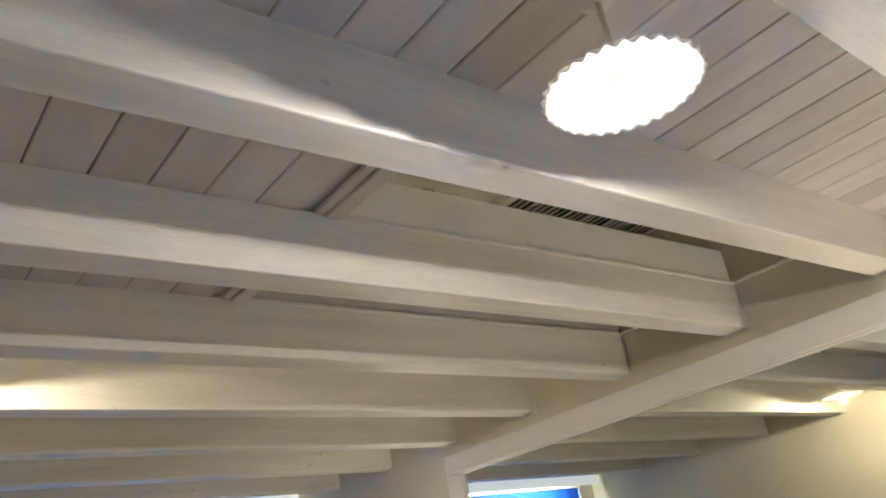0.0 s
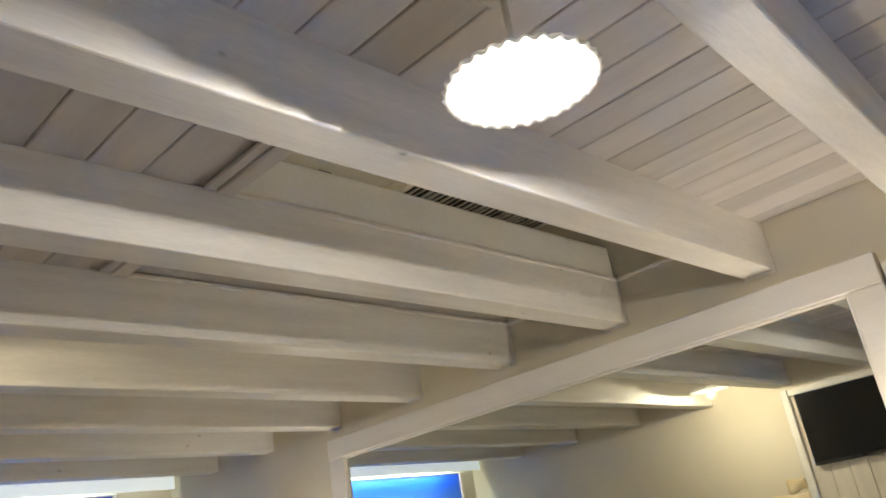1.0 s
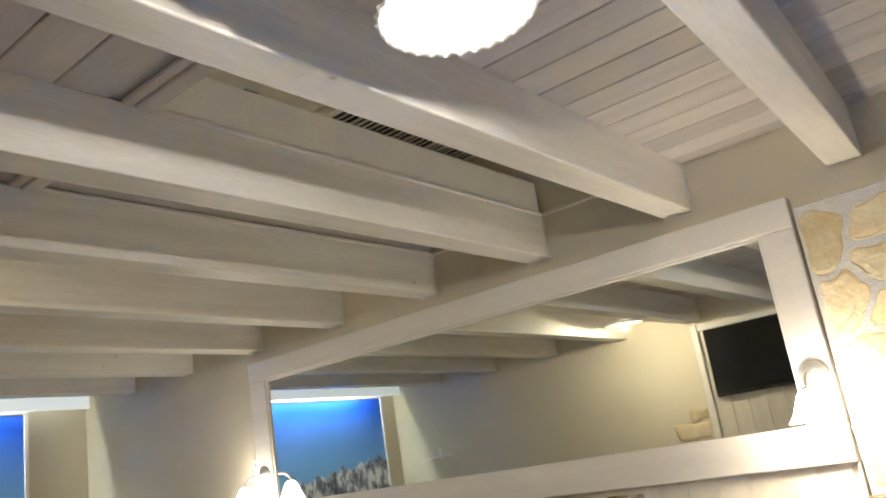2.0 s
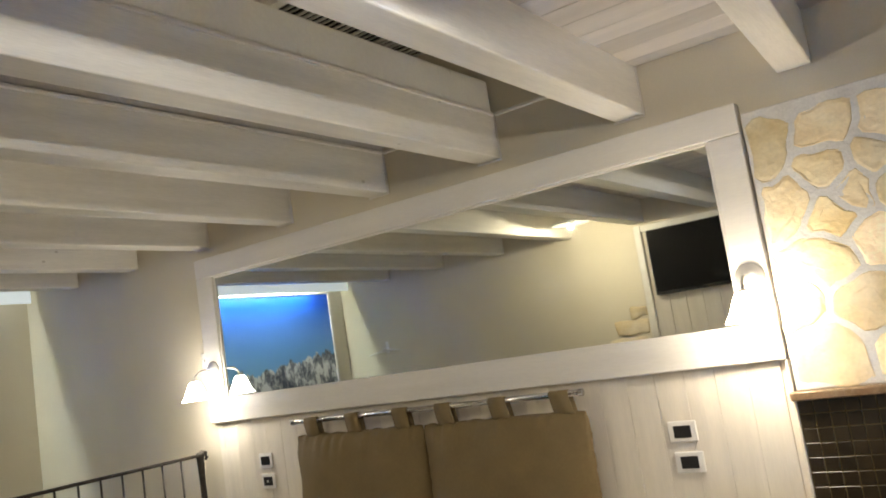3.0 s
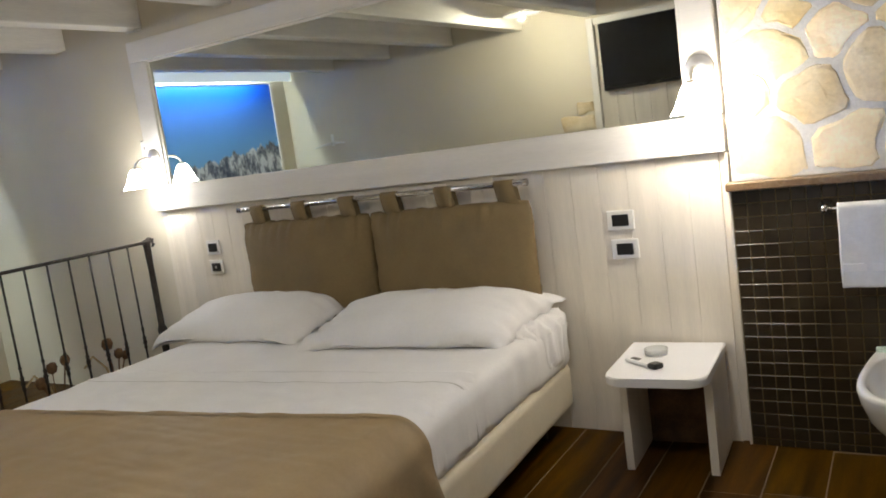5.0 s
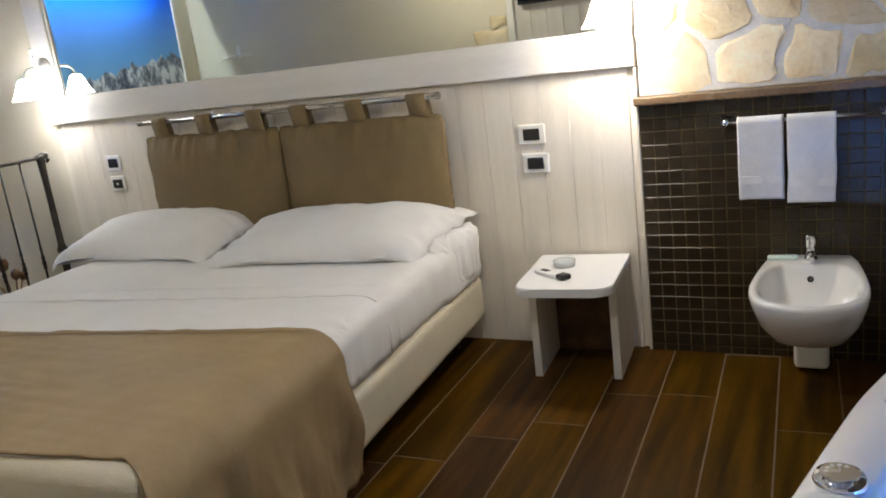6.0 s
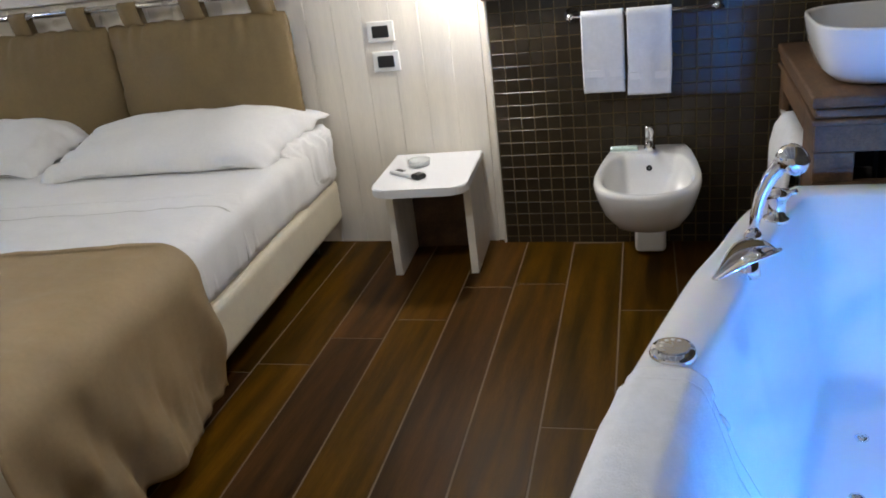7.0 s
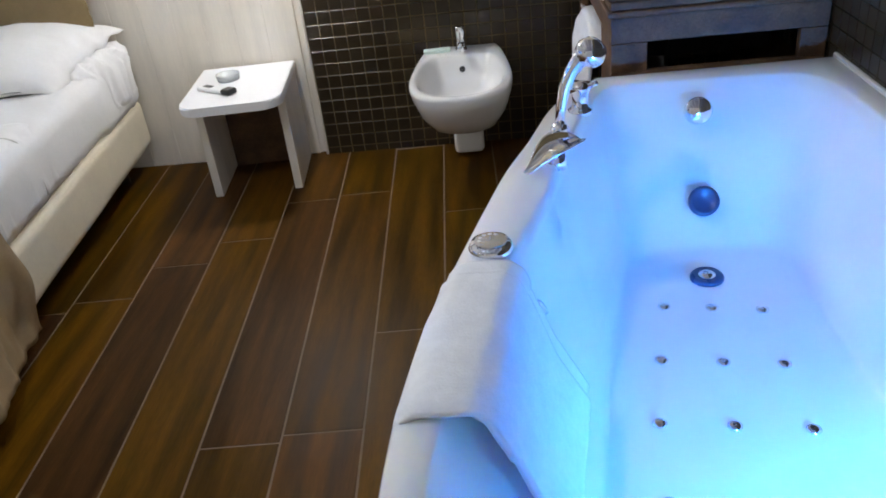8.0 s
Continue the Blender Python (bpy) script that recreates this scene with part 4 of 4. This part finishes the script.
RIM = half_outline([(0.128, 0.0), (0.143, -0.05), (0.158, -0.14), (0.170, -0.25), (0.177, -0.36), (0.168, -0.45), (0.135, -0.525), (0.075, -0.57), (0.0, -0.582)])
POOL = half_outline([(0.0, -0.118), (0.06, -0.119), (0.105, -0.135), (0.132, -0.20), (0.148, -0.30), (0.150, -0.38), (0.136, -0.455), (0.100, -0.512), (0.05, -0.542), (0.0, -0.55)])
POOL = on_rays(POOL, Vector((0, -0.33)), [(p - Vector((0, -0.33))).normalized() for p in RIM])
bm = bmesh.new()
rings = []
mid = Vector((0, -0.27))
for k, z, dy in ((0.28, 0.160, 0.12), (0.50, 0.178, 0.09), (0.72, 0.225, 0.05), (0.88, 0.290, 0.02), (0.97, 0.352, 0.004), (1.0, 0.385, 0.0), (0.99, 0.396, 0.0), (0.965, 0.400, 0.0)):
    rings.append([bm.verts.new((p.x * k, min(-0.001, mid.y + (p.y - mid.y) * k + dy), z)) for p in RIM])
mid = Vector((0, -0.33))
for k, z in ((1.04, 0.400), (1.0, 0.396), (0.96, 0.380), (0.86, 0.335), (0.66, 0.295), (0.35, 0.278), (0.06, 0.274)):
    rings.append([bm.verts.new((p.x * k, mid.y + (p.y - mid.y) * k, z)) for p in POOL])
nb = len(RIM)
for a, b in zip(rings, rings[1:]):
    for k in range(nb):
        bm.faces.new((a[k], a[(k + 1) % nb], b[(k + 1) % nb], b[k]))
bm.faces.new(rings[0])
bm.faces.new(rings[-1])
part("bowl", bm, M_CERAMIC, bidet, "", True)
part("trap_cover", rounded(-0.058, 0.058, -0.135, -0.002, 0.012, 0.20, 0.02, 4), M_CERAMIC, bidet, "", True)
part("overflow_hole", lathe([(0.011, 0.0), (0.011, 0.003), (0.007, 0.003), (0.0, 0.001)], 16, Matrix.Translation((0, -0.142, 0.352)) @ pose(0, 0, 0, 66, 0, 0)), M_BLACK, bidet)
btap = part("tap", lathe([(0.022, 0.0), (0.022, 0.012), (0.018, 0.016), (0.018, 0.075), (0.021, 0.08), (0.018, 0.095), (0.0, 0.098)], 20, Matrix.Translation((0, -0.075, 0.398))), M_CHROME, bidet, "chrome mixer tap", True)
part("tap_spout", tube([(0, -0.085, 0.435), (0, -0.12, 0.436), (0, -0.145, 0.424)], 0.011, 12), M_CHROME, btap, "", True)
part("tap_lever", box(-0.008, 0.008, -0.125, -0.07, 0.490, 0.500, 0.003, 2), M_CHROME, btap)
sp = thing("soap_packet", "pale green wrapped soap on the bidet rim", "soap packet", (0.500, -0.085, 0.3985), 4)
part("packet", rounded(-0.05, 0.05, -0.018, 0.018, 0, 0.014, 0.005, 2), M_SOAP, sp)

# ---- towel bar with two hand towels ----
tb = thing("towel_bar", "chrome towel bar on the tiled wall", "towel bar", (0.572, -0.022, 0.893))
part("bar", tube([(-0.245, -0.05, 0), (0.245, -0.05, 0)], 0.007, 12), M_CHROME, tb, "", True)
for x in (-0.25, 0.25):
    part("rosette", lathe([(0.026, 0.0), (0.026, 0.006), (0.012, 0.014), (0.010, 0.058)], 22, Matrix.Translation((x, 0, 0)) @ pose(0, 0, 0, 90, 0, 0)), M_CHROME, tb, "", True)


def hung_towel(x0, x1, zf, zb, seed):
    half = 0.0115

    def f(u, v):
        front, back = 0.893 - zf, 0.893 - zb
        arc = math.pi * half
        total = front + arc + back
        s = v * total
        x = x0 + (x1 - x0) * u
        if s < front:
            y, z = -half, -(front - s)
        elif s < front + arc:
            a = (s - front) / half
            y, z = -half * math.cos(a), half * math.sin(a)
        else:
            y, z = half, -(s - front - arc)
        hang = min(1, abs(z) / 0.2)
        y += 0.006 * hang * noise.noise(Vector((x * 16, z * 4, seed))) * (1 if y < 0 else 0.2)
        return Vector((x + 0.004 * hang * noise.noise(Vector((z * 9, seed, 0))), -0.072 + y - (0.006 if y < 0 else 0), 0.893 + z))

    ob = thicken(part("hand_towel", grid(20, 60, f), M_TOWEL, None, "", True), 0.007, 1.0)
    tagged(ob, "white terry hand towel folded over the chrome bar", "towel", "hand towels on the bar")
    band = part("woven_band", box(x0 + 0.006, x1 - 0.006, -0.0975, -0.0945, zf + 0.055, zf + 0.082, 0.001, 1), M_SHEET, ob, "flat woven band")
    return ob


hung_towel(0.362, 0.510, 0.622, 0.66, 1.0)
hung_towel(0.521, 0.672, 0.607, 0.65, 6.0)

# ---- old wooden washstand with vessel basin ----
stand = thing("washstand", "old dark wooden washstand with carved edge and open niche", "washstand", (0, 0, 0))
VX0, VX1, VY0, VY1, VZ = 1.035, XE - 0.012, -0.82, -0.026, 0.745
part("top", box(VX0 - 0.012, VX1, VY0 - 0.012, VY1, VZ - 0.032, VZ, 0.008, 3), M_OLDWOOD, stand, "worn wooden top")
part("moulding", box(VX0 - 0.004, VX1, VY0 - 0.004, VY1, VZ - 0.060, VZ - 0.034, 0.008, 3), M_OLDWOOD, stand)
part("moulding", box(VX0 - 0.010, VX1, VY0 - 0.010, VY1, VZ - 0.078, VZ - 0.062, 0.005, 2), M_OLDWOOD, stand)
part("front_rail", box(VX0, VX1, VY0, VY0 + 0.025, 0.594, VZ - 0.0785, 0.003), M_OLDWOOD, stand)
part("front_rail", box(VX0, VX1, VY0, VY0 + 0.025, 0.10, 0.512, 0.003), M_OLDWOOD, stand)
part("front_stile", box(VX0, 1.135, VY0, VY0 + 0.025, 0.5125, 0.5935, 0.003), M_OLDWOOD, stand)
part("front_stile", box(1.545, VX1, VY0, VY0 + 0.025, 0.5125, 0.5935, 0.003), M_OLDWOOD, stand)
# shade of the niche's depth is put into this back's black colour
part("niche_back", box(1.10, 1.55, VY0 + 0.25, VY0 + 0.27, 0.47, 0.63), M_RECESS_SHADE, stand, "niche back blackened to paint in shade")
part("knob", lathe([(0.006, 0.0), (0.006, 0.02), (0.013, 0.028), (0.009, 0.036), (0.0, 0.037)], 14, Matrix.Translation((1.19, VY0 + 0.25, 0.56)) @ pose(0, 0, 0, 90, 0, 0)), M_NICKEL, stand, "small metal knob", True)
part("side_panel", box(VX0, VX0 + 0.022, VY0 + 0.0255, -0.62, 0.0, VZ - 0.08, 0.003), M_OLDWOOD, stand)
part("side_panel", box(VX0, VX0 + 0.022, -0.12, VY1, 0.0, VZ - 0.08, 0.003), M_OLDWOOD, stand)
part("side_rail", box(VX0, VX0 + 0.022, -0.62, -0.12, 0.60, VZ - 0.08, 0.003), M_OLDWOOD, stand)
# black sheet standing in for the shade behind the open side
part("inner_panel", box(VX0 + 0.20, VX0 + 0.22, -0.62, -0.06, 0.02, 0.69), M_RECESS_SHADE, stand)
for x in (VX0 + 0.03, VX1 - 0.03):
    part("leg", box(x - 0.028, x + 0.028, VY0 + 0.001, VY0 + 0.055, 0.0, 0.10, 0.004), M_OLDWOOD, stand)

basin = thing("wash_basin", "white ceramic rounded vessel basin on the washstand", "basin", (1.325, -0.56, VZ + 0.0005))


def rr_outline(hx, hy, p, n=56):
    out = []
    for k in range(n):
        a = 2 * math.pi * k / n
        c, s = math.cos(a), math.sin(a)
        out.append((hx * math.copysign(abs(c) ** p, c), hy * math.copysign(abs(s) ** p, s)))
    return out


bm = bmesh.new()
rings = []
for hx, hy, z in ((0.205, 0.165, 0.0), (0.232, 0.19, 0.006), (0.255, 0.213, 0.03), (0.272, 0.23, 0.08), (0.285, 0.243, 0.150), (0.283, 0.241, 0.157), (0.275, 0.233, 0.158),
                  (0.270, 0.228, 0.150), (0.250, 0.21, 0.07), (0.20, 0.16, 0.028), (0.05, 0.04, 0.02)):
    rings.append([bm.verts.new((x, y, z)) for x, y in rr_outline(hx, hy, 0.5)])
for a, b in zip(rings, rings[1:]):
    for k in range(56):
        bm.faces.new((a[k], a[(k + 1) % 56], b[(k + 1) % 56], b[k]))
bm.faces.new(rings[0])
bm.faces.new(rings[-1])
part("bowl", bm, M_CERAMIC, basin, "", True)


# towel hanging in the washstand's open side
def side_towel():
    def f(u, v):
        y = -0.235 - 0.40 * u
        pts = [(0.05, 0.30), (0.05, 0.48), (0.045, 0.520), (0.025, 0.546), (-0.004, 0.545), (-0.026, 0.515), (-0.036, 0.45), (-0.038, 0.20)]
        k = v * (len(pts) - 1)
        i = min(int(k), len(pts) - 2)
        t = k - i
        a, b = pts[i], pts[i + 1]
        return Vector((VX0 + a[0] + (b[0] - a[0]) * t + 0.006 * noise.noise(Vector((y * 8, v * 4, 1))), y, a[1] + (b[1] - a[1]) * t + 0.004 * noise.noise(Vector((y * 7, v * 5, 7))) - 0.02 * u))
    return grid(24, 40, f)


tagged(thicken(part("bath_towel", side_towel(), M_TOWEL, None, "", True), 0.012, 1.0), "thick white towel hanging on the washstand side", "towel")
tr = thing("towel_rail", "short metal rail on the washstand side", "towel rail", (VX0, 0, 0.525))
part("bar", tube([(0.004, -0.66, 0), (0.004, -0.10, 0)], 0.008, 10), M_NICKEL, tr, "", True)

# ---- picture, pelmet and lamp on the west wall ----
picture = setting(new("picture_1"), "large lit mountain landscape print in a white frame", "picture")
PY0, PY1, PZ0, PZ1 = -3.21, -0.43, 0.75, 2.105
part("print", box(XW + 0.012, XW + 0.018, PY0, PY1, PZ0, PZ1), M_PRINT, picture, "blue sky over snowy peaks")
for y0, y1, z0, z1 in ((PY0 - 0.03, PY0, PZ0 - 0.03, PZ1), (PY1, PY1 + 0.03, PZ0 - 0.03, PZ1), (PY0, PY1, PZ0 - 0.03, PZ0)):
    part("frame", box(XW + 0.001, XW + 0.030, y0, y1, z0, z1, 0.004), M_FRAME, picture)
part("frame", box(XW + 0.001, XW + 0.030, PY0 - 0.03, PY1 + 0.03, PZ1, PZ1 + 0.022, 0.004), M_FRAME, picture)
pelmet = setting(new("pelmet"), "white pelmet with lit opal diffuser above the picture", "pelmet")
# opaque board; its added glow imitates the strip's light coming through
part("diffuser", box(XW + 0.145, XW + 0.155, YS + 0.05, YN - 0.05, 2.112, 2.27, 0.003), M_DIFF, pelmet, "lit opal diffuser")
part("board", box(XW + 0.001, XW + 0.16, YS, YN, 2.272, 2.30, 0.004), M_FRAME, pelmet)
part("lamp_strip", box(XW + 0.09, XW + 0.115, -2.9, -0.7, 2.235, 2.25), M_STRIP, pelmet, "glowing strip lamp")

# ---- south wall: board panel with screen, stones and a wall bracket ----
tvp = setting(new("board_panel"), "white board panel in a moulded frame", "panelling")
part("backing", box(-1.72, -0.35, YS + 0.002, YS + 0.02, 0.0, 2.05), M_BOARD, tvp)
for k in range(10):
    part("board", box(-1.715 + 0.137 * k, -1.715 + 0.137 * (k + 1) - 0.003, YS + 0.02, YS + 0.032, 0.02, 2.05, 0.003, 1), M_BOARD, tvp)
part("frame", box(-1.775, -1.715, YS + 0.002, YS + 0.06, 0.0, 2.11, 0.008), M_FRAME, tvp)
part("frame", box(-0.355, -0.295, YS + 0.002, YS + 0.06, 0.0, 2.11, 0.008), M_FRAME, tvp)
part("frame", box(-1.715, -0.355, YS + 0.002, YS + 0.058, 2.05, 2.108, 0.008), M_FRAME, tvp)
tv = thing("television", "black flat television mounted on the board panel", "television", (-1.21, YS + 0.032, 1.78))
part("screen", box(-0.445, 0.445, 0.052, 0.058, -0.245, 0.262), M_SCREEN, tv, "dark blank screen")
part("body", box(-0.455, 0.455, 0.015, 0.051, -0.27, 0.272, 0.008), M_BLACK, tv)
part("bracket", box(-0.15, 0.15, 0.001, 0.015, -0.12, 0.12), M_BLACK, tv)
part("badge", box(-0.02, 0.02, 0.0515, 0.054, -0.262, -0.254), M_STEEL, tv)
sc2 = setting(new("stone_corner"), "ochre stones set in the plaster beside the panel", "stone wall")
rs2 = random.Random(4)
for x, z, w, h in ((-1.95, 1.28, 0.30, 0.12), (-1.88, 1.40, 0.16, 0.10), (-2.0, 1.13, 0.34, 0.14), (-1.93, 0.96, 0.26, 0.15), (-2.08, 0.78, 0.28, 0.15), (-1.86, 0.62, 0.22, 0.14)):
    part("stone", rounded(x - w / 2, x + w / 2, YS - 0.02, YS + 0.014, z - h / 2, z + h / 2, 0.016, 3, 5, 0.022, 9, x * 7), M_STONE, sc2, "", True)
hook = thing("coat_hook", "small dark metal wall hook with two arms", "hook", (-4.63, YS, 1.42))
part("plate", box(-0.018, 0.018, 0.001, 0.010, -0.03, 0.09, 0.004), M_NICKEL, hook)
part("arm", tube([(0.0, 0.01, 0.0), (-0.08, 0.05, -0.008), (-0.20, 0.07, -0.03)], 0.010, 10, radii=[0.016, 0.012, 0.006]), M_NICKEL, hook, "", True)
part("arm", tube([(0.0, 0.01, 0.0), (0.08, 0.05, 0.0), (0.20, 0.07, -0.01)], 0.010, 10, radii=[0.016, 0.012, 0.006]), M_NICKEL, hook, "", True)

# ---- dried plants behind the railing ----
def dried_plant(y, pods, seed, label):
    g = thing("dried_plant", label, "dried plant", (-3.33, y, 0), 0, "dried plants by the railing")
    part("pot", lathe([(0.06, 0.0), (0.085, 0.16), (0.09, 0.17), (0.078, 0.165), (0.07, 0.12), (0.0, 0.12)], 24), M_STRAW, g, "straw-coloured pot", True)
    r = random.Random(seed)
    for dy, z, rad in pods:
        part("stem", tube([(0, 0, 0.12), (r.uniform(-0.01, 0.01), dy * 0.6, z * 0.7), (0, dy, z)], 0.004, 6), M_SEED, g)
        part("pod", lathe([(0.0, -rad), (rad * 0.7, -rad * 0.7), (rad, 0), (rad * 0.75, rad * 0.7), (0.0, rad * 0.9)], 14, Matrix.Translation((0.0, dy, z)) @ Matrix.Diagonal((0.6, 1, 1.1, 1))), M_SEED, g, "", True)
    part("frond", tube([(0, 0.0, 0.12), (0.0, -0.03, 0.30), (0.0, -0.10, 0.39), (0.0, -0.16, 0.34)], 0.006, 6), M_STRAW, g, "", True)
    return g


dried_plant(-0.72, ((0.0, 0.40, 0.032), (-0.07, 0.34, 0.034), (0.08, 0.42, 0.03)), 1, "dried brown seed heads in a straw pot")
dried_plant(-0.38, ((0.0, 0.43, 0.036), (0.06, 0.36, 0.03), (0.10, 0.34, 0.026)), 2, "dried brown seed heads in a straw pot")

# ---- floor tiles, laid at a slight angle ----
FL = pose(0, 0, 0, 0, 0, 2.2)
PW, PL = 0.192, 1.245
starts = {-3: -1.0, -2: -0.826, -1: -0.694, 0: -0.44, 1: -0.416, 2: -1.288}
plank_mesh = {}
rp = random.Random(3)
INV = FL.inverted()
for c in range(-30, 11):
    x0 = -0.095 + PW * c
    y0 = starts[c] if c in starts else -rp.uniform(0.1, 1.2)
    y = y0 + PL
    top = (INV @ Vector((FL @ Vector((x0 + PW / 2, 0, 0))).to_tuple()[:1] + (YN + 0.02, 0))).y
    bottom = top - (YN - YS + 0.04)
    while y > bottom:
        hi, lo = min(y, top), max(y - PL, bottom)
        mid_x = (FL @ Vector((x0 + PW / 2, (hi + lo) / 2, 0))).x
        if hi - lo > 0.02 and XW - 0.05 < mid_x < XE + 0.05:
            size = round(hi - lo, 3)
            if size not in plank_mesh:
                ob = part("plank", box(0.0026, PW - 0.0026, -size + 0.0026, -0.0026, -0.010, 0.0, 0.0010, 1), M_PLANK, floor)
                plank_mesh[size] = ob.data
            else:
                ob = new("plank", plank_mesh[size])
                ob.parent = floor
            ob.matrix_basis = FL @ Matrix.Translation((x0, hi if hi == y else lo + size, 0.0))
        y -= PL

# ---- mosaic tiles ----
mosaic = setting(new("mosaic"), "dark brown glazed mosaic tiles with pale grout", "tiles")
part("grout", box(0.006, XE, -0.016, 0.03, 0.0, 0.973), M_GROUT, mosaic)
TP = 0.0497
tile_ob = part("tile", box(0.0022, TP - 0.0022, -0.0205, -0.012, 0.0022, TP - 0.0022, 0.0009, 1), M_TILE, mosaic)
count = 0
rest = bmesh.new()
nz = 20
for i in range(33):
    for k in range(nz):
        x, z = 0.012 + TP * i, 0.973 - TP * (k + 1)
        if x + TP > XE:
            continue
        z0 = max(z, 0.0)
        if count < 300 and 0.0 <= x < 0.80 and z >= 0:
            ob = tile_ob if count == 0 else new("tile", tile_ob.data)
            ob.parent = mosaic
            ob.location = (x, 0, z)
            count += 1
        elif z + TP - z0 > 0.01:
            box(x + 0.0022, x + TP - 0.0022, -0.0205, -0.012, z0 + 0.0022, z + TP - 0.0022, bm=rest)
tagged(part("tiles", rest, M_TILE_REST, mosaic), kind="stuff")
east = bmesh.new()
for i in range(68):
    for k in range(24):
        y, z = -0.03 - TP * (i + 1), 0.45 + TP * k
        box(XE - 0.006, XE + 0.004, y + 0.0018, y + TP - 0.0018, z + 0.0018, z + TP - 0.0018, bm=east)
tagged(part("tiles", east, M_TILE_REST, mosaic), kind="stuff")
